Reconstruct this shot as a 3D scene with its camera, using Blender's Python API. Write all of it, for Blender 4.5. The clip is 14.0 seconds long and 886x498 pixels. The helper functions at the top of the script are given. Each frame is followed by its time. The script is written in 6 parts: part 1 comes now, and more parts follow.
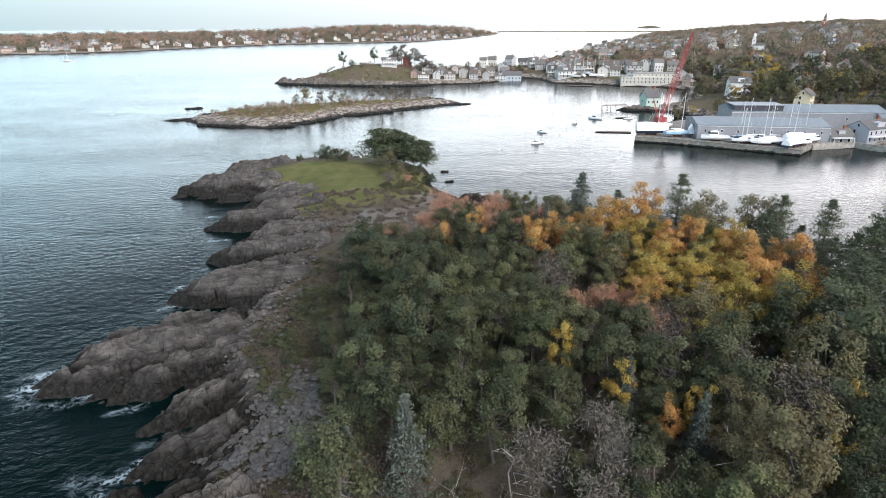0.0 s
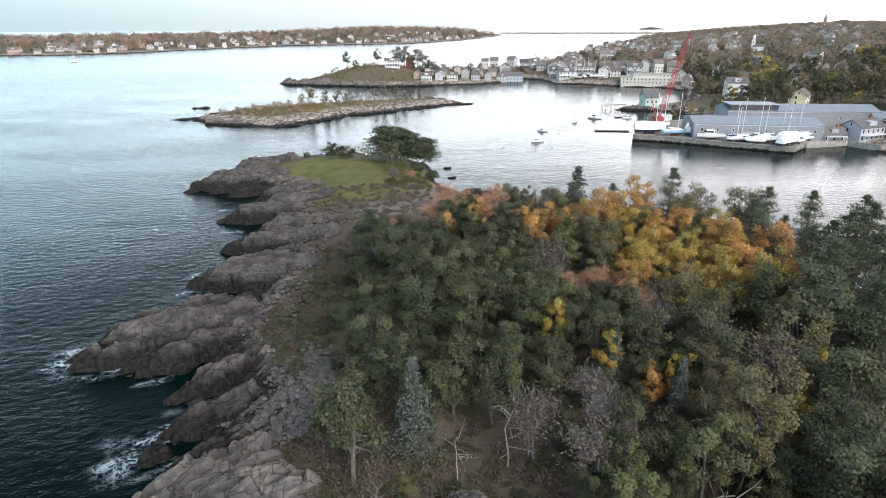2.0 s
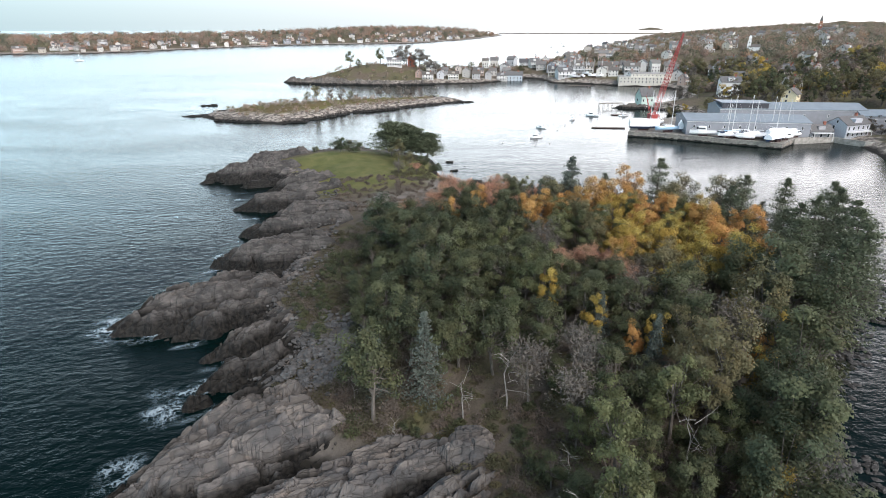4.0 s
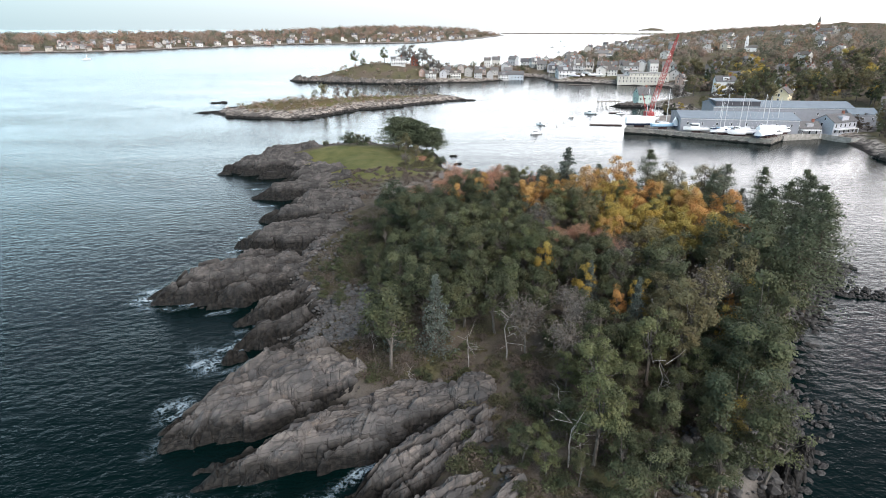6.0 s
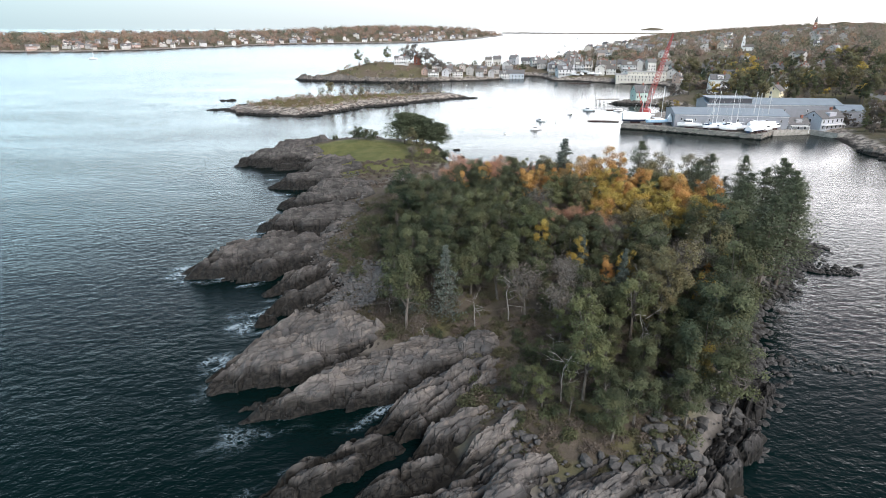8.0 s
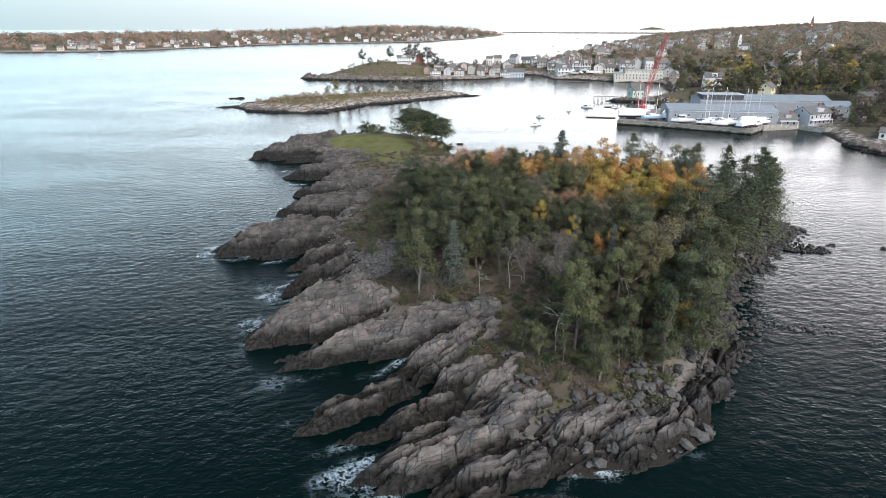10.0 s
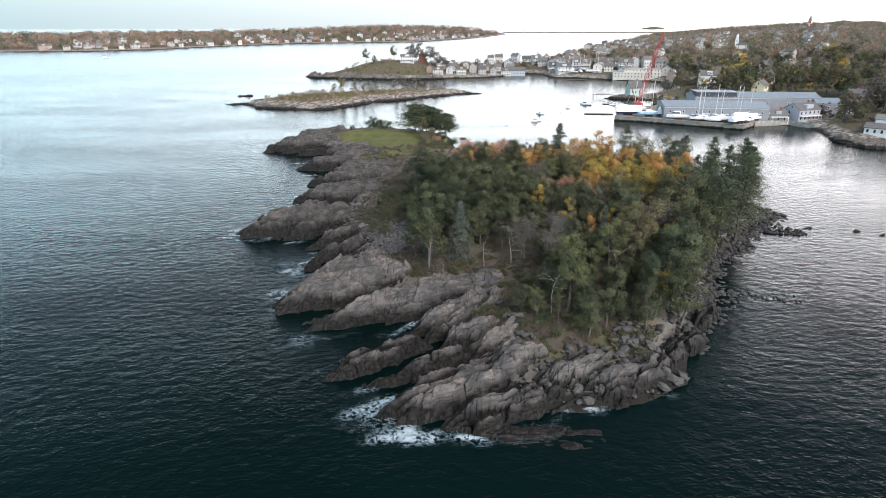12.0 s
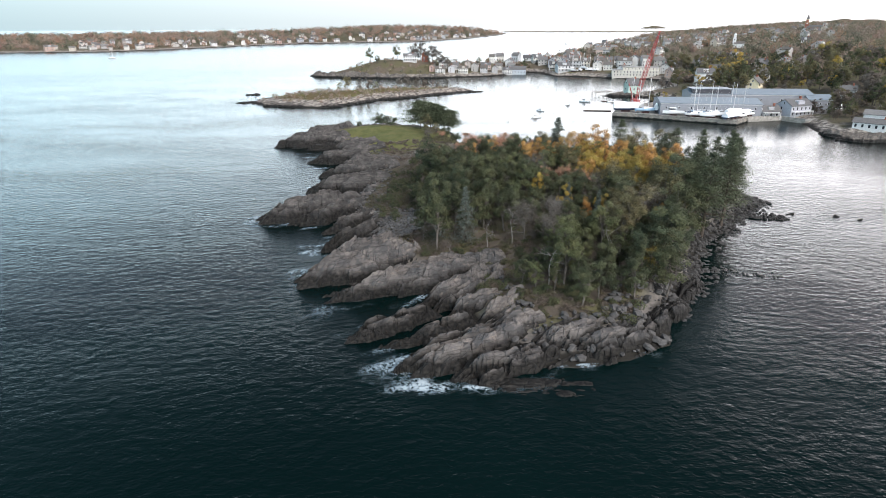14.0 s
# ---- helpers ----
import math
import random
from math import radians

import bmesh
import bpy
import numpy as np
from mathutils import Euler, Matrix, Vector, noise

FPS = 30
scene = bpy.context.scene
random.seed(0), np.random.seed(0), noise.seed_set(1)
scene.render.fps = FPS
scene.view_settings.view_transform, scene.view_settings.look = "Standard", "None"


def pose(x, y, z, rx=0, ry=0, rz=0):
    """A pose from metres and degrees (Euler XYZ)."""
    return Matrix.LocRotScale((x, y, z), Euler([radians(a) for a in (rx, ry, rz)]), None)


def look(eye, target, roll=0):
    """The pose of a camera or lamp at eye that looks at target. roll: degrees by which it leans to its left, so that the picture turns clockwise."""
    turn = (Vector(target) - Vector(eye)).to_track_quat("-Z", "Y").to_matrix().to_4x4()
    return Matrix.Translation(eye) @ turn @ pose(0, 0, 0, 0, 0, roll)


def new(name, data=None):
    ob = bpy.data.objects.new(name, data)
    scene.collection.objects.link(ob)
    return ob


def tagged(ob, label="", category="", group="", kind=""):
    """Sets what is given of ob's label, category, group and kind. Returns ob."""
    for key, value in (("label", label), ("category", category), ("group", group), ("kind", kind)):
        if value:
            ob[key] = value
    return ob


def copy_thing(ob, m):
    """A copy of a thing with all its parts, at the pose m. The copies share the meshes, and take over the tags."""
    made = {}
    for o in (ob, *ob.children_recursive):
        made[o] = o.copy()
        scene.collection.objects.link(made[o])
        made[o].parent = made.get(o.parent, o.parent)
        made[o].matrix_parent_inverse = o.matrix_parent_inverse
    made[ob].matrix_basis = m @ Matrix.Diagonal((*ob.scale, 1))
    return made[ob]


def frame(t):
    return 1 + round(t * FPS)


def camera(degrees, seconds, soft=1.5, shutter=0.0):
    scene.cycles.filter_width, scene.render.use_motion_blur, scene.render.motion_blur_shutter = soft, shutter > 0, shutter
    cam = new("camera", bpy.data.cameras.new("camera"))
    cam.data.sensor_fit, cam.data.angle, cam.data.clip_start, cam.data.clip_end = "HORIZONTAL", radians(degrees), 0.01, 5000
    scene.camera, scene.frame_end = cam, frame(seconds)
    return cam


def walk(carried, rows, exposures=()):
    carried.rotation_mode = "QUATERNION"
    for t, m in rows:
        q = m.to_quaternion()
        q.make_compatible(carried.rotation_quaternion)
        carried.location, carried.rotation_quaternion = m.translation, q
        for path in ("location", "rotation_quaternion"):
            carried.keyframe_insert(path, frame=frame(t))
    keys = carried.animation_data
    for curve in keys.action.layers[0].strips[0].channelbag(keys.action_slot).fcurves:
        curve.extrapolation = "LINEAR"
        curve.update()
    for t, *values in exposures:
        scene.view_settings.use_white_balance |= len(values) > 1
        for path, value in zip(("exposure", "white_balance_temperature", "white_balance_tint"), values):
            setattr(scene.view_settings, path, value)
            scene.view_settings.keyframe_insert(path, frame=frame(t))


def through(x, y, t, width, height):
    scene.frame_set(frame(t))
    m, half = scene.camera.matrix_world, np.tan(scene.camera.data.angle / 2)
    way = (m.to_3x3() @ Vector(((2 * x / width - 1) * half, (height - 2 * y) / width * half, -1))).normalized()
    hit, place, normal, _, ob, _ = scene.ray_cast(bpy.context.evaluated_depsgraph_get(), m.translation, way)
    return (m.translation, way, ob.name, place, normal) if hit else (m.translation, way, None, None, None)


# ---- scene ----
cam = camera(74.6, 14.0, soft=0.9)
PATH = [
    (0, (8.144, 85.252, 53.005), (8.214, 87.113, 52.275), -0.3),
    (0.5, (8.132, 84.077, 52.998), (8.199, 85.938, 52.27), -0.3),
    (1, (8.062, 82.427, 53.004), (8.127, 84.289, 52.276), -0.3),
    (1.5, (7.919, 80.355, 52.994), (7.983, 82.217, 52.267), -0.3),
    (2, (7.676, 77.978, 52.995), (7.739, 79.841, 52.269), -0.3),
    (2.5, (7.396, 75.457, 52.997), (7.459, 77.32, 52.271), -0.2),
    (3, (7.078, 72.731, 53.02), (7.141, 74.594, 52.294), -0.2),
    (5.3, (5.049, 58.439, 53.31), (5.114, 60.301, 52.584), -0.1),
    (5.5, (4.92, 57.201, 53.319), (4.981, 59.064, 52.594), -0.0),
    (6, (4.521, 54.059, 53.384), (4.582, 55.921, 52.658), -0.0),
    (6.5, (3.989, 50.851, 53.428), (4.05, 52.713, 52.702), 0.0),
    (7, (3.397, 47.647, 53.464), (3.458, 49.509, 52.737), -0.0),
    (7.5, (2.922, 44.435, 53.518), (2.983, 46.298, 52.791), -0.0),
    (8, (2.59, 41.187, 53.542), (2.649, 43.049, 52.815), 0.0),
    (10.5, (0.115, 24.758, 53.601), (0.172, 26.621, 52.873), -0.1),
    (11, (-0.367, 21.496, 53.62), (-0.311, 23.358, 52.892), -0.0),
    (11.5, (-0.808, 18.135, 53.652), (-0.753, 19.996, 52.923), -0.0),
    (12, (-1.27, 14.797, 53.692), (-1.216, 16.659, 52.963), -0.1),
    (12.5, (-1.77, 11.467, 53.68), (-1.717, 13.328, 52.951), -0.1),
    (13, (-2.203, 8.217, 53.66), (-2.152, 10.079, 52.93), -0.2),
    (13.5, (-2.539, 5.384, 53.676), (-2.489, 7.245, 52.945), -0.2),
    (14, (-2.853, 3.042, 53.743), (-2.804, 4.903, 53.014), -0.3),
]
walk(cam, [(t, look(eye, target, roll)) for t, eye, target, roll in PATH])

# ---- light ----
SUN_ELEV, SUN_AZ = radians(42), radians(150)
world = bpy.data.worlds.new("dusk_sky")
scene.world = world
world.use_nodes = True
wn = world.node_tree
sky = wn.nodes.new("ShaderNodeTexSky")
sky.sky_type = "NISHITA"
sky.sun_disc = False
sky.sun_elevation, sky.sun_rotation = SUN_ELEV, SUN_AZ
sky.air_density, sky.dust_density, sky.ozone_density = 1.0, 0.6, 1.0
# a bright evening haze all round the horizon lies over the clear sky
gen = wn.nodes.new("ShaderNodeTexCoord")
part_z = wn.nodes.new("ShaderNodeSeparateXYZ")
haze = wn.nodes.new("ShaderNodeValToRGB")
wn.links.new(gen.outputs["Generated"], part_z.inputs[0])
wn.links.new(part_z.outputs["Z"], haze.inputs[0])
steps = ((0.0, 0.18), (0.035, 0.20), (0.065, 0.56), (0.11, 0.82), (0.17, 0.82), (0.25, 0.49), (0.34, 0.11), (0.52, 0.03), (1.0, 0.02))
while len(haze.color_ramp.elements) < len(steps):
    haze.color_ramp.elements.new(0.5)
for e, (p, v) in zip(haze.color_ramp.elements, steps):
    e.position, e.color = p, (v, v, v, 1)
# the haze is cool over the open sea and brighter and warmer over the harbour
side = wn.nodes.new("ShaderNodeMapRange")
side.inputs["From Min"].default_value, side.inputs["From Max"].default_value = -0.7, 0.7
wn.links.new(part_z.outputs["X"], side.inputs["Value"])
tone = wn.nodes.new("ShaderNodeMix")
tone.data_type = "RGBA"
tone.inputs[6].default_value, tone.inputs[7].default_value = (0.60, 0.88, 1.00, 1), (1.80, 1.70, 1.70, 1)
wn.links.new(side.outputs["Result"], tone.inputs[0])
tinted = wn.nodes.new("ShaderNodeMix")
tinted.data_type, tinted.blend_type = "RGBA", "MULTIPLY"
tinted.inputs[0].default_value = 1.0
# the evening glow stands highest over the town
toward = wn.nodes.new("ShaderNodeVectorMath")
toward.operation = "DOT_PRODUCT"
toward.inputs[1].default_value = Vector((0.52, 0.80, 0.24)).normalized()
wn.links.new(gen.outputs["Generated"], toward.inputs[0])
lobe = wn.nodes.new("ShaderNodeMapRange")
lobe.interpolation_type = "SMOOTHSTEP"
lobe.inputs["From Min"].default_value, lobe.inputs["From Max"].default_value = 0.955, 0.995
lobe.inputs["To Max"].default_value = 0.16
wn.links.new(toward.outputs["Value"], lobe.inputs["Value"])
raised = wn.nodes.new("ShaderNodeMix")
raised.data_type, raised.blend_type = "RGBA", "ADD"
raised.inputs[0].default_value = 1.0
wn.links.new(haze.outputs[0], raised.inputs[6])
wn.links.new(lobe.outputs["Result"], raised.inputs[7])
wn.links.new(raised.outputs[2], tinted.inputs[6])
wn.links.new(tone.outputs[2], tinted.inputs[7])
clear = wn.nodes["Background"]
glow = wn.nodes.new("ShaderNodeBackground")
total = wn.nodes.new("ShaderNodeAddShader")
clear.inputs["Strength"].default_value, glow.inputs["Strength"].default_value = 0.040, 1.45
# the haze veils the clear sky low down
veil = wn.nodes.new("ShaderNodeValToRGB")
wn.links.new(part_z.outputs["Z"], veil.inputs[0])
for e, (p, v) in zip(veil.color_ramp.elements, ((0.02, 0.12), (0.26, 1.0))):
    e.position, e.color = p, (v, v, v, 1)
seen = wn.nodes.new("ShaderNodeMix")
seen.data_type, seen.blend_type = "RGBA", "MULTIPLY"
seen.inputs[0].default_value = 1.0
wn.links.new(sky.outputs[0], seen.inputs[6])
wn.links.new(veil.outputs[0], seen.inputs[7])
wn.links.new(seen.outputs[2], clear.inputs["Color"])
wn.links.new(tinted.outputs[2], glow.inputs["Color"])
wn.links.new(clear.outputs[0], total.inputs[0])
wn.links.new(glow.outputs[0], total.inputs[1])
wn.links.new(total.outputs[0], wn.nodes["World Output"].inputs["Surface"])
lamp = bpy.data.lights.new("sun", "SUN")
lamp.energy, lamp.angle, lamp.color = 1.4, radians(36), (1.0, 0.94, 0.89)
sun = new("sun", lamp)
sun_from = Vector((math.sin(SUN_AZ) * math.cos(SUN_ELEV), math.cos(SUN_AZ) * math.cos(SUN_ELEV), math.sin(SUN_ELEV)))
sun.matrix_basis = look(sun_from * 300, (0, 0, 0))
scene.view_settings.exposure = 1.48

# ---- small tools ----
RNG = np.random.default_rng(7)


def hash2(ix, iy, seed):
    v = np.sin(ix * 127.1 + iy * 311.7 + seed * 74.7) * 43758.5453
    return v - np.floor(v)


def vnoise(x, y, seed=0):
    x, y = np.asarray(x, float), np.asarray(y, float)
    ix, iy = np.floor(x), np.floor(y)
    fx, fy = x - ix, y - iy
    fx, fy = fx * fx * (3 - 2 * fx), fy * fy * (3 - 2 * fy)
    a, b = hash2(ix, iy, seed), hash2(ix + 1, iy, seed)
    c, d = hash2(ix, iy + 1, seed), hash2(ix + 1, iy + 1, seed)
    return (a + (b - a) * fx) * (1 - fy) + (c + (d - c) * fx) * fy


def fbm(x, y, seed=0, octaves=4):
    total, amp, norm = 0, 1.0, 0
    for k in range(octaves):
        total = total + amp * (vnoise(x * 2 ** k, y * 2 ** k, seed + k) - 0.5)
        norm += amp
        amp *= 0.5
    return 2 * total / norm


def worley(x, y, seed=0):
    """Distances to the two nearest cell centres, a random number for the nearest cell, and a plane tilted at random in each cell."""
    ix, iy = np.floor(x), np.floor(y)
    f1, f2, cell = np.full(x.shape, 9.0), np.full(x.shape, 9.0), np.zeros(x.shape)
    slope = np.zeros(x.shape)
    for i in (-1, 0, 1):
        for j in (-1, 0, 1):
            cx, cy = ix + i, iy + j
            ex, ey = x - cx - hash2(cx, cy, seed), y - cy - hash2(cx, cy, seed + 5)
            d = np.hypot(ex, ey)
            near = d < f1
            f2 = np.where(near, f1, np.minimum(f2, d))
            cell = np.where(near, hash2(cx, cy, seed + 9), cell)
            slope = np.where(near, ex * (hash2(cx, cy, seed + 13) - 0.5) + ey * (hash2(cx, cy, seed + 17) - 0.5), slope)
            f1 = np.where(near, d, f1)
    return f1, f2, cell, slope


def smooth(a, b, x):
    t = np.clip((x - a) / (b - a), 0, 1)
    return t * t * (3 - 2 * t)


def inside_distance(x, y, outline):
    """Signed distance to a closed outline, positive inside."""
    x, y = np.asarray(x, float), np.asarray(y, float)
    best, inside = np.full(x.shape, 1e9), np.zeros(x.shape, bool)
    n = len(outline)
    for k in range(n):
        (ax, ay), (bx, by) = outline[k], outline[(k + 1) % n]
        ex, ey = bx - ax, by - ay
        t = np.clip(((x - ax) * ex + (y - ay) * ey) / (ex * ex + ey * ey), 0, 1)
        best = np.minimum(best, np.hypot(x - ax - t * ex, y - ay - t * ey))
        if ay != by:
            cross = (ay > y) != (by > y)
            inside ^= cross & (x < (bx - ax) * (y - ay) / (by - ay) + ax)
    return np.where(inside, best, -best)


def mesh_np(name, verts, faces, material=None, flat=True):
    """A mesh from arrays of corners and of faces with the same number of sides."""
    me = bpy.data.meshes.new(name)
    verts, faces = np.asarray(verts, np.float32), np.asarray(faces, np.int32)
    me.vertices.add(len(verts))
    me.vertices.foreach_set("co", verts.ravel())
    k = faces.shape[1]
    me.loops.add(faces.size)
    me.loops.foreach_set("vertex_index", faces.ravel())
    me.polygons.add(len(faces))
    me.polygons.foreach_set("loop_start", np.arange(0, faces.size, k, dtype=np.int32))
    me.update(calc_edges=True)
    me.polygons.foreach_set("use_smooth", np.full(len(faces), not flat))
    if material:
        me.materials.append(material)
    return me


def attribute(me, name, values):
    me.attributes.new(name, "FLOAT", "POINT").data.foreach_set("value", np.asarray(values, np.float32).ravel())


def grid_faces(nx, ny):
    i = (np.arange(ny - 1)[:, None] * nx + np.arange(nx - 1)[None, :]).ravel()
    return np.stack([i, i + 1, i + nx + 1, i + nx], 1)


class Solid:
    """Collects boxes, prisms and tapered limbs into one mesh."""

    def __init__(self):
        self.v, self.f = [], []

    def add(self, verts, faces):
        n = len(self.v)
        self.v += [tuple(p) for p in verts]
        self.f += [tuple(n + i for i in f) for f in faces]
        return self

    def box(self, x0, y0, z0, x1, y1, z1):
        p = [(x, y, z) for z in (z0, z1) for y in (y0, y1) for x in (x0, x1)]
        return self.add(p, [(0, 2, 3, 1), (4, 5, 7, 6), (0, 1, 5, 4), (2, 6, 7, 3), (0, 4, 6, 2), (1, 3, 7, 5)])

    def limb(self, a, b, r0, r1, n=5):
        a, b = Vector(a), Vector(b)
        q = (b - a).to_track_quat("Z", "Y")
        ring = [Vector((math.cos(2 * math.pi * k / n), math.sin(2 * math.pi * k / n), 0)) for k in range(n)]
        p = [a + q @ (r * r0) for r in ring] + [b + q @ (r * r1) for r in ring]
        f = [(k, (k + 1) % n, n + (k + 1) % n, n + k) for k in range(n)]
        return self.add(p, f + [tuple(range(n - 1, -1, -1)), tuple(range(n, 2 * n))])

    def prism(self, outline, z0, z1):
        n = len(outline)
        p = [(x, y, z0) for x, y in outline] + [(x, y, z1) for x, y in outline]
        f = [(k, (k + 1) % n, n + (k + 1) % n, n + k) for k in range(n)]
        return self.add(p, f + [tuple(range(n - 1, -1, -1)), tuple(range(n, 2 * n))])

    def mesh(self, name, material=None, smoothed=False):
        me = bpy.data.meshes.new(name)
        me.from_pydata(self.v, [], self.f)
        me.polygons.foreach_set("use_smooth", np.full(len(me.polygons), smoothed))
        if material:
            me.materials.append(material)
        return me


def part(name, shape, material, parent, label=""):
    me = shape.mesh(name, material) if isinstance(shape, Solid) else shape
    if material and not me.materials:
        me.materials.append(material)
    ob = new(name, me)
    ob.parent = parent
    if label:
        ob["label"] = label
    return ob


def thing(name, label, category, group="", kind="", data=None):
    return tagged(new(name, data), label, category, group, kind)


def at(x, y, z=0.0, turn=0.0, size=1.0, tall=1.0):
    return pose(x, y, z, 0, 0, turn) @ Matrix.Diagonal((size, size, size * tall, 1))


# ---- materials ----
class Nodes:
    """Short words for building one node material."""

    def __init__(self, name, rough=0.8, metal=0.0, spec=0.3):
        self.m = bpy.data.materials.new(name)
        self.m.use_nodes = True
        self.t = self.m.node_tree
        self.b = self.t.nodes["Principled BSDF"]
        self.b.inputs["Roughness"].default_value = rough
        self.b.inputs["Metallic"].default_value = metal
        self.b.inputs["Specular IOR Level"].default_value = spec
        self.place = self.t.nodes.new("ShaderNodeNewGeometry").outputs["Position"]
        self.own = self.t.nodes.new("ShaderNodeTexCoord").outputs["Object"]

    def node(self, kind, **given):
        n = self.t.nodes.new("ShaderNode" + kind)
        for k, v in given.items():
            self.put(n.inputs[k.replace("_", " ")], v)
        return n

    def put(self, socket, v):
        if isinstance(v, bpy.types.NodeSocket):
            self.t.links.new(v, socket)
        elif isinstance(v, tuple) and len(v) == 3 and socket.type == "RGBA":
            socket.default_value = (*v, 1)
        else:
            socket.default_value = v

    def noise(self, scale, detail=4.0, own=False, stretch=None, rough=0.55):
        v = self.own if own else self.place
        if stretch:
            mp = self.node("Mapping", Vector=v)
            mp.inputs["Rotation"].default_value = (0, 0, radians(stretch[0]))
            mp.inputs["Scale"].default_value = stretch[1:]
            v = mp.outputs[0]
        return self.node("TexNoise", Vector=v, Scale=scale, Detail=detail, Roughness=rough).outputs[0]

    def cells(self, scale, feature="F1", stretch=None, own=False):
        v = self.own if own else self.place
        if stretch:
            mp = self.node("Mapping", Vector=v)
            mp.inputs["Rotation"].default_value = (0, 0, radians(stretch[0]))
            mp.inputs["Scale"].default_value = stretch[1:]
            v = mp.outputs[0]
        n = self.t.nodes.new("ShaderNodeTexVoronoi")
        n.feature = feature
        self.put(n.inputs["Vector"], v)
        n.inputs["Scale"].default_value = scale
        return n.outputs[0]

    def ramp(self, fac, *stops):
        n = self.t.nodes.new("ShaderNodeValToRGB")
        self.put(n.inputs[0], fac)
        e = n.color_ramp.elements
        while len(e) < len(stops):
            e.new(0.5)
        for k, (p, c) in enumerate(stops):
            e[k].position = p
            e[k].color = (c, c, c, 1) if not isinstance(c, tuple) else (*c, 1)
        return n.outputs[0]

    def mix(self, fac, a, b, how="MIX"):
        n = self.t.nodes.new("ShaderNodeMix")
        n.data_type, n.blend_type = "RGBA", how
        self.put(n.inputs[0], fac)
        self.put(n.inputs[6], a)
        self.put(n.inputs[7], b)
        return n.outputs[2]

    def calc(self, how, a, b=0.0):
        n = self.t.nodes.new("ShaderNodeMath")
        n.operation = how
        self.put(n.inputs[0], a)
        self.put(n.inputs[1], b)
        return n.outputs[0]

    def attr(self, name):
        n = self.t.nodes.new("ShaderNodeAttribute")
        n.attribute_name = name
        return n.outputs["Fac"]

    def bump(self, height, strength=0.5, distance=0.1, below=None):
        n = self.node("Bump", Height=height, Strength=strength, Distance=distance)
        if below is not None:
            self.put(n.inputs["Normal"], below)
        self.put(self.b.inputs["Normal"], n.outputs[0])
        return n.outputs[0]

    def color(self, c):
        self.put(self.b.inputs["Base Color"], c)
        return self

    def rough(self, r):
        self.put(self.b.inputs["Roughness"], r)

    def any(self):
        return self.t.nodes.new("ShaderNodeObjectInfo").outputs["Random"]

    def island(self):
        return self.t.nodes.new("ShaderNodeNewGeometry").outputs["Random Per Island"]

    def height(self):
        s = self.node("SeparateXYZ", Vector=self.place)
        return s.outputs["Z"]


def plain(name, c, rough=0.6, metal=0.0, vary=0.25, scale=3.0, spec=0.4):
    """A painted, metal or wooden surface with fine and broad unevenness."""
    n = Nodes(name, rough, metal, spec)
    dark = tuple(v * (1 - vary) for v in c)
    light = tuple(min(1, v * (1 + vary * 0.5)) for v in c)
    n.color(n.mix(n.ramp(n.noise(scale, 5, own=True), (0.3, 0.0), (0.7, 1.0)), dark, light))
    n.bump(n.noise(scale * 9, 3, own=True), 0.2, 0.01)
    return n.m


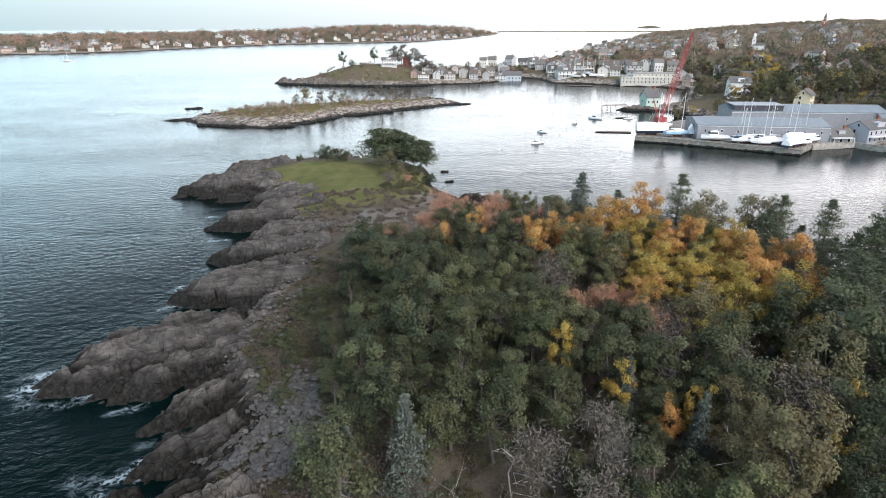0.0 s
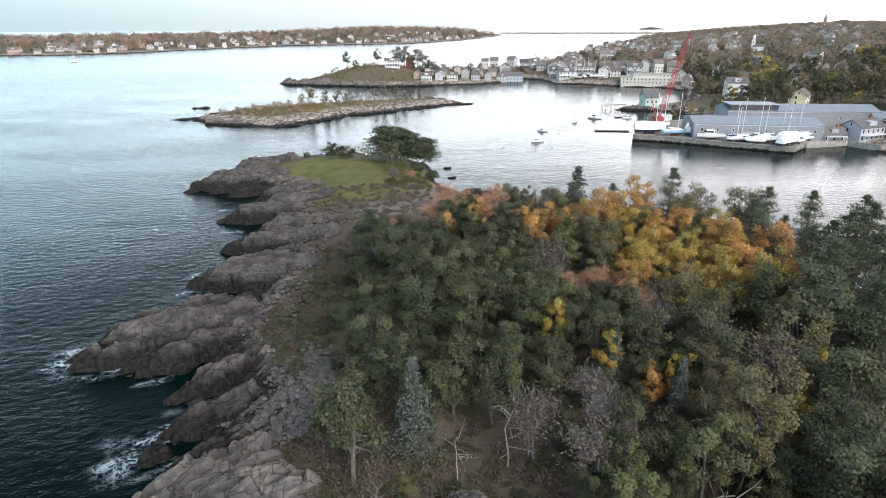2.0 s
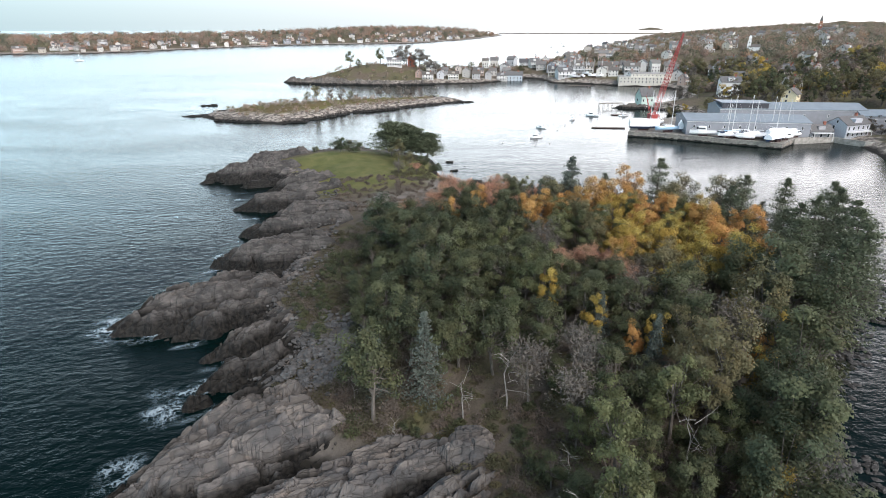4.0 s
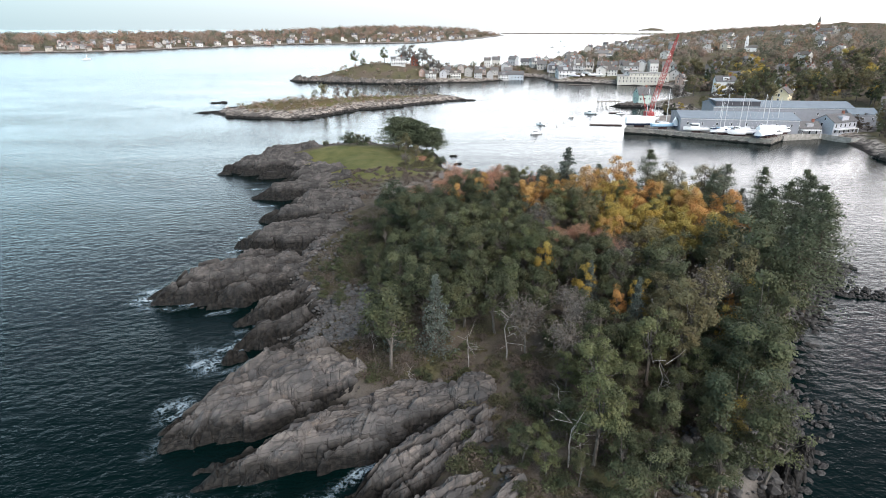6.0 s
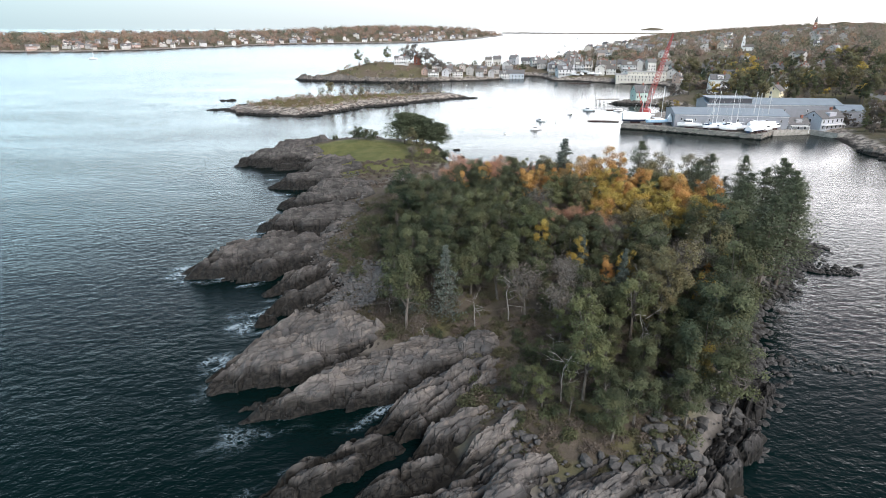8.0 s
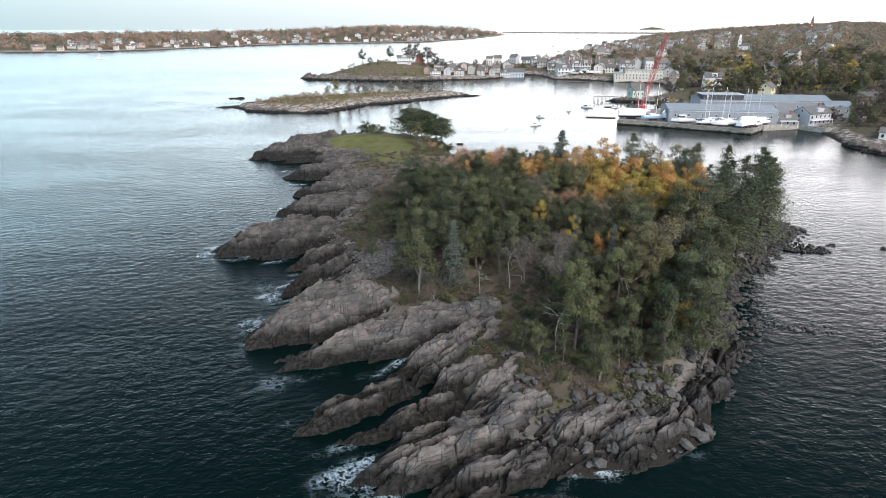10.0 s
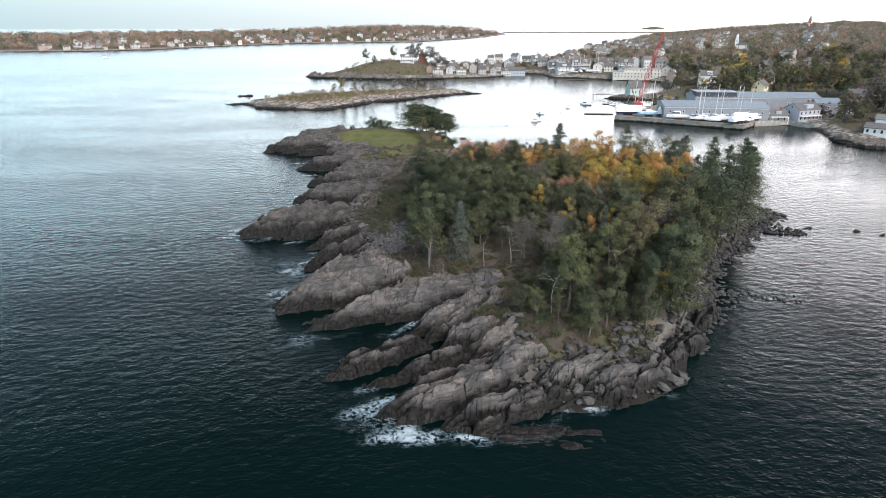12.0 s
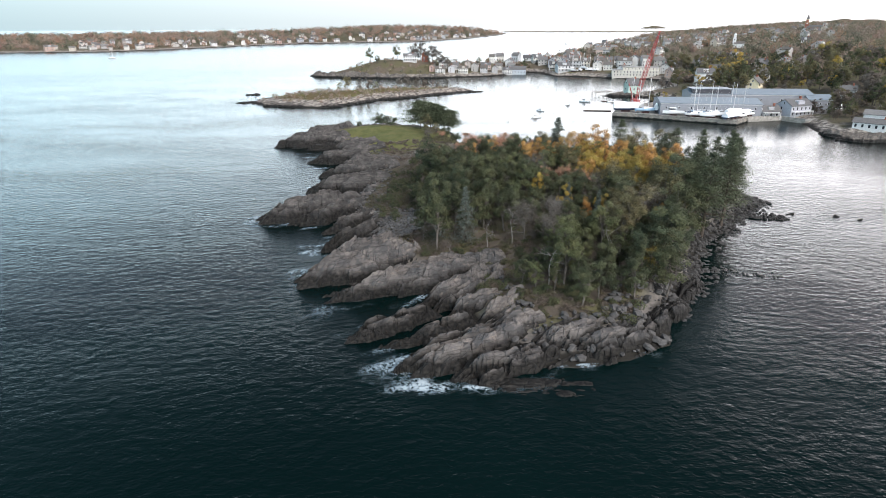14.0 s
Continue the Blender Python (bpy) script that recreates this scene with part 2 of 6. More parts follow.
def rock_material(name, wet=1.75, base=(0.122, 0.116, 0.113), pale=(0.235, 0.221, 0.213), dark=(0.066, 0.061, 0.058)):
    """Jointed granite: broad patches, streaks and cracks along the rock's own length, black weed at the tide line."""
    n = Nodes(name, 0.9, spec=0.12)
    moved = n.t.nodes.new("ShaderNodeVectorMath")
    moved.operation = "ADD"
    n.put(moved.inputs[0], n.own)
    n.put(moved.inputs[1], n.calc("MULTIPLY", n.any(), 90.0))
    n.own = moved.outputs[0]
    c = n.mix(n.ramp(n.noise(0.20, 5, True, (0, 0.6, 1.0, 1.0)), (0.36, 0.0), (0.62, 1.0)), base, pale)
    c = n.mix(n.ramp(n.noise(0.33, 6, True), (0.46, 0.0), (0.60, 0.8)), c, tuple(v * f for v, f in zip(dark, (1.25, 1.32, 1.38))))
    c = n.mix(n.ramp(n.noise(1.2, 6, True, (0, 0.22, 1.3, 1.3)), (0.50, 0.0), (0.66, 0.75)), c, dark)
    c = n.mix(n.ramp(n.noise(0.8, 6, True, (0, 0.7, 1.0, 1.0)), (0.58, 0.0), (0.72, 0.6)), c, tuple(v * f for v, f in zip(pale, (1.5, 1.38, 1.28))))
    c = n.mix(n.ramp(n.noise(7, 4, True), (0.35, 0.45), (0.7, 0.0)), c, base)
    crack = n.ramp(n.cells(0.40, "DISTANCE_TO_EDGE", (0, 0.42, 1.2, 0.8), True), (0.0, 0.6), (0.014, 1.0))
    seam = n.ramp(n.cells(0.9, "DISTANCE_TO_EDGE", (0, 0.16, 1.0, 0.7), True), (0.0, 0.0), (0.04, 1.0))
    c = n.mix(n.calc("MULTIPLY", n.calc("SUBTRACT", 1.0, seam), 0.45), c, (0.035, 0.032, 0.03))
    c = n.mix(crack, (0.03, 0.028, 0.026), c)
    edge = n.calc("ADD", n.height(), n.calc("MULTIPLY", n.calc("SUBTRACT", n.noise(0.5, 4), 0.5), 2.2))
    tide = n.ramp(n.calc("DIVIDE", edge, wet * 2), (0.40, 1.0), (0.74, 0.0))
    weed = n.mix(n.ramp(n.noise(1.6, 5), (0.4, 0.0), (0.65, 1.0)), (0.010, 0.010, 0.010), (0.030, 0.028, 0.025))
    n.color(n.mix(tide, c, weed))
    n.rough(n.ramp(tide, (0.0, 0.9), (1.0, 0.6)))
    b = n.bump(n.noise(1.3, 8, True, (0, 0.45, 1.2, 1.0), rough=0.68), 0.8, 0.22)
    b = n.bump(crack, 0.8, 0.16, b)
    b = n.bump(seam, 0.6, 0.12, b)
    n.bump(n.noise(7, 4, True), 0.5, 0.06, b)
    return n.m


ROCK = rock_material("granite", 2.25, (0.102, 0.097, 0.094), (0.195, 0.175, 0.160), (0.042, 0.042, 0.043))
ROCK_DARK = rock_material("dark_shore_rock", 2.6, (0.12, 0.11, 0.105), (0.2, 0.19, 0.18), (0.06, 0.056, 0.053))
ROCK_WEST = rock_material("brown_granite", 2.8, (0.072, 0.069, 0.067), (0.142, 0.132, 0.125), (0.030, 0.029, 0.028))
ROCK_FAR = rock_material("far_granite", 1.2, (0.13, 0.117, 0.106), (0.22, 0.195, 0.172), (0.06, 0.055, 0.05))


def stone_material(name, a, b):
    n = Nodes(name, 0.85)
    c = n.mix(n.any(), a, b)
    c = n.mix(n.ramp(n.island(), (0.0, 0.0), (1.0, 0.9)), c, tuple(v * 0.35 for v in a))
    c = n.mix(n.ramp(n.noise(4, 5), (0.4, 0.0), (0.7, 0.6)), c, (0.12, 0.115, 0.11))
    n.color(c)
    n.bump(n.noise(6, 5), 0.5, 0.06)
    return n.m


COBBLE = stone_material("beach_cobble", (0.105, 0.104, 0.103), (0.19, 0.182, 0.174))
COBBLE_DARK = stone_material("weedy_boulder", (0.026, 0.026, 0.026), (0.07, 0.068, 0.066))


def ground_material():
    n = Nodes("island_soil", 0.95, spec=0.1)
    litter = n.mix(n.ramp(n.noise(0.35, 6), (0.35, 0.0), (0.65, 1.0)), (0.082, 0.069, 0.055), (0.130, 0.110, 0.090))
    litter = n.mix(n.ramp(n.noise(6, 4), (0.45, 0.0), (0.7, 0.7)), litter, (0.05, 0.042, 0.03))
    litter = n.mix(n.ramp(n.noise(0.8, 5), (0.55, 0.0), (0.68, 0.7)), litter, (0.10, 0.10, 0.05))
    grass = n.mix(n.ramp(n.noise(0.18, 5), (0.35, 0.0), (0.65, 1.0)), (0.10, 0.112, 0.042), (0.17, 0.158, 0.068))
    grass = n.mix(n.ramp(n.noise(9, 3), (0.4, 0.0), (0.7, 0.6)), grass, (0.06, 0.075, 0.025))
    dirt = n.mix(n.ramp(n.noise(1.2, 6), (0.35, 0.0), (0.65, 1.0)), (0.13, 0.122, 0.113), (0.205, 0.19, 0.176))
    dirt = n.mix(n.ramp(n.cells(2.2), (0.1, 0.0), (0.5, 0.6)), dirt, (0.17, 0.155, 0.14))
    c = n.mix(n.attr("grass"), litter, grass)
    c = n.mix(n.attr("stony"), c, dirt)
    edge = n.calc("ADD", n.height(), n.calc("MULTIPLY", n.calc("SUBTRACT", n.noise(0.4, 4), 0.5), 1.6))
    c = n.mix(n.ramp(n.calc("DIVIDE", edge, 3.0), (0.25, 1.0), (0.5, 0.0)), c, (0.03, 0.028, 0.024))
    n.color(c)
    b = n.bump(n.noise(1.5, 7, rough=0.65), 0.8, 0.3)
    n.bump(n.noise(12, 4), 0.6, 0.06, b)
    return n.m


GROUND = ground_material()


def water_material():
    n = Nodes("sea_water", 0.05, spec=0.145)
    n.b.inputs["IOR"].default_value = 1.33
    n.color(n.mix(n.ramp(n.noise(0.012, 3), (0.35, 0.0), (0.65, 1.0)), (0.0006, 0.0053, 0.0051), (0.0009, 0.0076, 0.0071)))
    calm = n.ramp(n.noise(0.018, 3, stretch=(20, 0.6, 1.5, 1)), (0.38, 0.55), (0.62, 1.0))

    def away(x, y):
        d = n.t.nodes.new("ShaderNodeVectorMath")
        d.operation = "DISTANCE"
        n.put(d.inputs[0], n.place)
        d.inputs[1].default_value = (x, y, 0)
        return n.calc("DIVIDE", d.outputs["Value"], 1000.0)

    # the harbour lies sheltered, and far ripples blend into a dull sheen
    sheltered = n.ramp(away(120, 480), (0.16, 0.5), (0.36, 1.0))
    far = away(0, 60)
    calm = n.calc("MULTIPLY", calm, n.calc("MULTIPLY", sheltered, n.ramp(far, (0.38, 1.0), (0.9, 0.25))))
    n.rough(n.ramp(far, (0.1, 0.05), (0.7, 0.22)))
    swell = n.noise(0.16, 3, stretch=(-18, 0.45, 1.0, 1.0))
    chop = n.noise(0.6, 3, stretch=(-22, 0.72, 1.1, 1.0), rough=0.5)
    fine = n.noise(1.9, 4, stretch=(-10, 0.8, 1.15, 1.0), rough=0.55)
    b = n.bump(n.calc("MULTIPLY", swell, calm), 0.4, 0.3)
    b = n.bump(n.calc("MULTIPLY", chop, calm), 0.9, 0.28, b)
    n.bump(n.calc("MULTIPLY", fine, calm), 0.95, 0.10, b)
    return n.m


WATER = water_material()


def foam_material():
    n = Nodes("sea_foam", 0.9, spec=0.1)
    froth = n.attr("froth")
    torn = n.calc("ADD", n.noise(0.9, 7, rough=0.65), n.calc("MULTIPLY", n.calc("SUBTRACT", n.noise(4.0, 4), 0.5), 0.35))
    thread = n.calc("SUBTRACT", 1.0, n.calc("MULTIPLY", n.calc("ABSOLUTE", n.calc("SUBTRACT", torn, 0.5)), 7.0))
    cover = n.calc("ADD", n.calc("MULTIPLY", froth, 0.80), n.calc("SUBTRACT", n.calc("MULTIPLY", thread, 0.70), 0.74))
    n.color(n.mix(n.ramp(cover, (0.2, 0.0), (0.8, 1.0)), (0.30, 0.40, 0.46), (0.56, 0.64, 0.68)))
    # froth thins out to open water between the bubbles
    clear = n.node("BsdfTransparent")
    both = n.node("MixShader", Fac=n.ramp(cover, (0.02, 0.0), (0.6, 0.8)))
    n.t.links.new(clear.outputs[0], both.inputs[1])
    n.t.links.new(n.b.outputs[0], both.inputs[2])
    n.t.links.new(both.outputs[0], n.t.nodes["Material Output"].inputs["Surface"])
    return n.m


FOAM = foam_material()


def leaf_material(name, a, b, c=None, through=0.28):
    """Leaves whose colour differs from tree to tree and from leaf to leaf."""
    n = Nodes(name, 0.65, spec=0.2)
    k = n.mix(n.any(), a, b)
    if c:
        k = n.mix(n.ramp(n.noise(0.35, 3), (0.48, 0.0), (0.66, 0.8)), k, c)
    k = n.mix(n.ramp(n.island(), (0.0, 0.0), (1.0, 0.35)), k, tuple(v * 0.7 for v in a))
    k = n.mix(n.ramp(n.attr("bough"), (0.0, 0.0), (0.5, 0.0), (1.0, 0.5)), k, tuple(min(1, v * 1.3) for v in b))
    k = n.mix(n.ramp(n.attr("bough"), (0.0, 0.45), (0.4, 0.0), (1.0, 0.0)), k, tuple(v * 0.5 for v in a))
    n.color(k)
    thin = n.node("BsdfTranslucent", Color=k)
    both = n.node("MixShader", Fac=through)
    n.t.links.new(n.b.outputs[0], both.inputs[1])
    n.t.links.new(thin.outputs[0], both.inputs[2])
    n.t.links.new(both.outputs[0], n.t.nodes["Material Output"].inputs["Surface"])
    return n.m


def bark_material(name, a, b):
    n = Nodes(name, 0.9, spec=0.1)
    n.color(n.mix(n.ramp(n.noise(3, 5, own=True, stretch=(0, 2, 2, 0.5)), (0.35, 0.0), (0.65, 1.0)), a, b))
    n.bump(n.noise(8, 4, own=True, stretch=(0, 2, 2, 0.4)), 0.6, 0.03)
    return n.m


LEAF_GREEN = leaf_material("dull_green_leaves", (0.046, 0.058, 0.034), (0.100, 0.113, 0.059), (0.128, 0.122, 0.060))
LEAF_LIGHT = leaf_material("light_green_leaves", (0.076, 0.094, 0.046), (0.128, 0.140, 0.066), (0.160, 0.148, 0.064))
LEAF_DARK = leaf_material("dark_green_leaves", (0.042, 0.061, 0.038), (0.081, 0.098, 0.055), (0.122, 0.105, 0.051))
LEAF_YELLOW = leaf_material("yellow_leaves", (0.470, 0.310, 0.070), (0.300, 0.245, 0.070), (0.180, 0.180, 0.058))
LEAF_ORANGE = leaf_material("orange_leaves", (0.560, 0.270, 0.095), (0.400, 0.250, 0.085), (0.215, 0.185, 0.065))
LEAF_RUST = leaf_material("rusty_pink_leaves", (0.490, 0.258, 0.175), (0.375, 0.220, 0.150), (0.355, 0.252, 0.160))
LEAF_OLIVE = leaf_material("olive_brown_leaves", (0.162, 0.142, 0.078), (0.106, 0.108, 0.060), (0.226, 0.168, 0.074))
NEEDLE = leaf_material("pine_needles", (0.060, 0.077, 0.046), (0.102, 0.118, 0.070), None, 0.15)
NEEDLE_BLUE = leaf_material("grey_green_needles", (0.125, 0.145, 0.125), (0.085, 0.108, 0.090), None, 0.15)
LEAF_BRUSH = leaf_material("dull_brush_leaves", (0.105, 0.107, 0.062), (0.092, 0.085, 0.056), (0.125, 0.112, 0.062))
TWIG = leaf_material("bare_brown_twigs", (0.130, 0.110, 0.092), (0.112, 0.086, 0.068), None, 0.0)
GREY_TWIG = leaf_material("fine_grey_twigs", (0.145, 0.13, 0.112), (0.11, 0.098, 0.085), None, 0.0)
BARK = bark_material("grey_bark", (0.085, 0.075, 0.065), (0.16, 0.145, 0.13))
BARK_DARK = bark_material("dark_bark", (0.06, 0.05, 0.04), (0.12, 0.10, 0.085))
DEADWOOD = bark_material("bleached_dead_wood", (0.18, 0.168, 0.155), (0.32, 0.30, 0.28))

# ---- sea and island ----
me = mesh_np("sea", [(-4900, -4900, 0), (4900, -4900, 0), (4900, 4900, 0), (-4900, 4900, 0)], [(0, 1, 2, 3)], WATER)
thing("water", "dark green rippled sea that turns pale towards the horizon", "sea", kind="structure", data=me)

ISLAND = [(40, 92), (30, 88), (20, 86), (8, 87), (1, 93), (5, 99), (2, 110), (4, 121), (-10, 124), (-23, 126), (-25, 134),
          (-21, 144), (-19, 153), (-24, 161), (-30, 168), (-28, 178), (-27, 188), (-28, 200), (-29, 214), (-31, 226),
          (-33, 240), (-37, 256), (-42, 268), (-58, 276), (-64, 290), (-54, 312), (-30, 324), (-8, 320), (8, 308), (12, 296),
          (11, 284), (15, 270), (22, 262), (24, 250), (34, 244), (56, 228), (80, 212), (97, 190), (102, 176), (91, 166),
          (79, 152), (69, 142), (62, 132), (61, 124), (53, 115), (46, 106), (42, 98)]
FOREST = [(-4, 133), (8, 129), (20, 124), (14, 110), (18, 104), (32, 102), (44, 109), (54, 119), (60, 135), (87, 167), (94, 180),
          (83, 202), (60, 220), (36, 234), (20, 226), (8, 212), (-2, 200), (-6, 180), (-8, 165), (-6, 150), (-2, 140)]


def island_height(x, y):
    """Height of the island's soil above the sea."""
    d = inside_distance(x, y, ISLAND) + 2.0 * fbm(x / 9, y / 9, 3, 3)
    z = -2.5 + 2.6 * smooth(-7, 0.5, d) + 2.6 * smooth(0, 7, d) + 2.6 * smooth(4, 26, d) + 2.0 * smooth(20, 44, d)
    z = z - 0.42 * np.maximum(z, 0) * smooth(106, 92, y)
    z = z - 2.0 * np.exp(-((y - 236) / 16) ** 2) * smooth(6, 24, d)
    return z + (0.45 * fbm(x / 7, y / 7, 11, 4) + 0.12 * fbm(x, y, 17, 3)) * smooth(-2, 5, d)


def ground_z(x, y):
    return float(island_height(np.array([x]), np.array([y]))[0])


def build_island():
    step = 0.9
    nx, ny = int(190 / step), int(268 / step)
    x, y = np.meshgrid(-78 + step * np.arange(nx), 70 + step * np.arange(ny))
    z = island_height(x, y)
    me = mesh_np("island_ground", np.stack([x, y, z], -1).reshape(-1, 3), grid_faces(nx, ny), GROUND, flat=False)
    wob = 5 * fbm(x / 8, y / 8, 23, 4)
    lawn = smooth(-4, 6, 31 - np.hypot((x + 18) * 0.85, y - 272) + wob) * smooth(236, 250, y + wob - 0.35 * (x + 20))
    fringe = 0.55 * smooth(0.45, 0.6, vnoise(x / 5, y / 5, 31) * 0.6 + 0.3 * smooth(118, 96, y))
    trail = np.abs(y - 241 - 0.45 * (x - 0) - 2.5 * np.sin(x / 6)) < 1.1
    beach = smooth(-3, 3, 11 - np.hypot((x - 4) * 0.6, y - 231) + wob) + smooth(-3, 3, 9 - np.hypot(x - 17, y - 256) + wob)
    scree = smooth(-2, 2, 10 - np.hypot((x + 13), (y - 149) * 0.8) + wob * 0.6)
    d = inside_distance(x, y, ISLAND)
    east = smooth(9, 3, d) * smooth(30, 44, x) + smooth(12, 6, d) * smooth(110, 96, y) + smooth(9, 4, d) * smooth(0, -12, x)
    stony = np.clip(np.maximum.reduce([beach, scree, east, trail * (x > -22) * (x < 14) * 0.8]), 0, 1)
    attribute(me, "grass", np.clip(np.maximum(lawn, fringe * (1 - lawn)), 0, 1))
    attribute(me, "stony", stony)
    return thing("ground", "wooded island soil with leaf litter, lawn and stony edges", "island", kind="structure", data=me)


island = build_island()


# ---- rock ledges ----
def slabs(u, v, seed):
    """Relief of granite split along u into ribs, and across it into tilted blocks with open joints."""
    vv = v + 0.9 * fbm(u / 11 + seed, v / 7, seed + 1, 3)
    f1, f2, cell, tilt = worley(u / 6.5 + 31 * seed, vv / 2.0, seed)
    g1, g2, small, turned = worley(u / 2.4 + 13 * seed, vv / 1.1, seed + 3)
    rib = vv / 3.0 + 0.3 * fbm(u / 14 + seed, v / 6, seed + 8, 2)
    z = 1.3 * (cell - 0.5) + 2.0 * tilt + 0.36 * (small - 0.5) + 0.9 * turned + 1.25 * (0.5 - (rib - np.floor(rib)) ** 1.4)
    z = z - 0.7 * smooth(0.10, 0.0, f2 - f1) - 0.32 * smooth(0.12, 0.0, g2 - g1)
    rough = 0.30 * fbm(u / 1.3, v / 0.9, seed + 2, 4) - 0.55 * np.abs(fbm(u / 3.4 + seed, v / 2.0, seed + 12, 4))
    return z + rough, cell


def ledge(x0, y0, x1, y1, width, top, seed, res=0.35, lean=0.0, name="rock_ledge", material=None, blocks=1.0,
          label="weathered grey-brown granite ledge with dark wet foot at the waterline"):
    """A long jointed whaleback, pointed and low where it enters the sea, steep on its southern side."""
    cx, cy, length = (x0 + x1) / 2, (y0 + y1) / 2, math.hypot(x1 - x0, y1 - y0)
    turn = math.atan2(y1 - y0, x1 - x0)
    a, b = length / 2 + width * 0.1, width / 2
    nx, ny = max(12, int(2.5 * a / res)), max(10, int(2.7 * b / res))
    u, v = np.meshgrid(np.linspace(-1.25 * a, 1.25 * a, nx), np.linspace(-1.35 * b, 1.35 * b, ny))
    relief, cell = slabs(u, v, seed)
    q = u / a + 0.10 * fbm(v / 2.0 + seed, u / 6, seed + 21, 3) + 0.10 * (cell - 0.5)
    w = v / (b * (0.35 + 0.65 * smooth(-1.05, -0.2, q)) * (1 - 0.25 * smooth(0.4, 1.0, q)))
    w = w + 0.42 * fbm(u / (0.5 * width) + seed, v / (0.5 * width), seed, 4) + 0.22 * (cell - 0.5)
    across = np.where(w < -0.35, np.clip((w + 1) / 0.65, 0, 1) ** 0.6, 1 - (0.45 - lean) * np.clip((w + 0.35) / 1.35, 0, 1) ** 1.3)
    across = across * (1 - smooth(0.82, 1.05, w))
    along = (0.75 * smooth(-1.05, -0.3, q) + 0.25 * smooth(-1.08, -0.9, q)) * (1 - 0.5 * smooth(0.75, 1.1, q))
    s = np.maximum(np.abs(w), np.abs(q))
    z = across * along * (top + 0.4) * (1 + 0.3 * fbm(u / 8 + seed, v / 5, seed + 1, 3)) - 0.4 - np.clip(s - 1, 0, 1) * 6
    z = z + smooth(1.08, 0.85, s) * blocks * min(1.0, 0.25 + top / 4) * relief
    verts = np.stack([u, v, z], -1).reshape(-1, 3)
    ob = thing(name, label, "rock", "shore ledges", data=mesh_np(name, verts, grid_faces(nx, ny), material or ROCK))
    ob.matrix_basis = pose(cx, cy, 0, 0, 0, math.degrees(turn))
    return ob


# southern ridges, from the water's edge inland
for k, (x0, y0, x1, y1, width, top) in enumerate((
        (-30, 120, -7, 133.5, 14.5, 5.6), (-23, 113, 15, 128, 11.0, 4.8), (-26, 127, -12, 139, 7.0, 5.2),
        (-5.5, 107.5, 15, 123, 5.0, 4.6), (-3, 104.5, 14, 118.5, 3.8, 4.0),
        (-18, 95, -3, 104.5, 6.0, 2.7), (-7, 95, 5, 100, 4.5, 2.2), (-11.5, 92.6, -1, 95.4, 3.2, 1.4),
        (0, 101, 12, 109, 4.4, 4.2), (5.5, 98.6, 17, 107, 4.0, 4.0),
        (-8, 84.5, 14, 96, 9.0, 4.0), (1, 81.8, 18, 90, 7.0, 2.9), (9, 94.6, 18, 98.6, 4.6, 4.2),
        (16, 89.6, 28.5, 97.2, 7.4, 3.7), (22, 88.4, 36, 94.6, 8.0, 3.4), (33, 92.8, 42, 101.5, 5.6, 2.5),
        (38, 98, 47.5, 106, 5.0, 2.0), (48, 108, 56, 118, 5.0, 1.4))):
    ledge(x0, y0, x1, y1, width, top, 1 + k, 0.22)
ledge(2, 81, 22, 79.5, 6.0, 0.45, 27, 0.235, label="low black weed-covered rock shelf awash in the sea")
# western shore
for k, (x0, y0, x1, y1, width, top) in enumerate((
        (-24, 136, -11, 144, 5.5, 3.2), (-28, 143.5, -17, 151.5, 6.6, 3.5), (-21, 141.5, -12, 149.5, 5.0, 2.6),
        (-29.5, 139.2, -26.5, 141, 3.2, 1.3), (-31, 152.5, -14, 166.5, 6.4, 4.3),
        (-51, 164, -25, 178.5, 13.0, 5.2), (-41, 160, -21, 172, 7.5, 4.2), (-44, 174, -27, 184, 7.0, 3.6),
        (-42, 194, -14, 199.5, 13.0, 5.2), (-36, 203, -16, 207, 7.0, 4.4), (-41, 213.5, -13, 219, 11.0, 5.0),
        (-38, 224, -12, 231, 9.0, 5.0), (-51, 238, -27, 244, 10.0, 4.6), (-40, 247, -20, 254, 9.0, 5.0),
        (-46, 256, -24, 264, 10.0, 5.4))):
    ledge(x0, y0, x1, y1, width, top, 31 + k, 0.26, material=ROCK_WEST)
for k, (x0, y0, x1, y1, width, top) in enumerate(((-71, 273, -40, 284, 16.0, 5.6), (-62, 288, -42, 304, 20.0, 5.4), (-58, 264, -40, 270, 6.0, 2.4))):
    ledge(x0, y0, x1, y1, width, top, 51 + k, 0.36, material=ROCK_WEST)
ledge(18, 262, 30, 260, 6.0, 1.8, 55, 0.45)


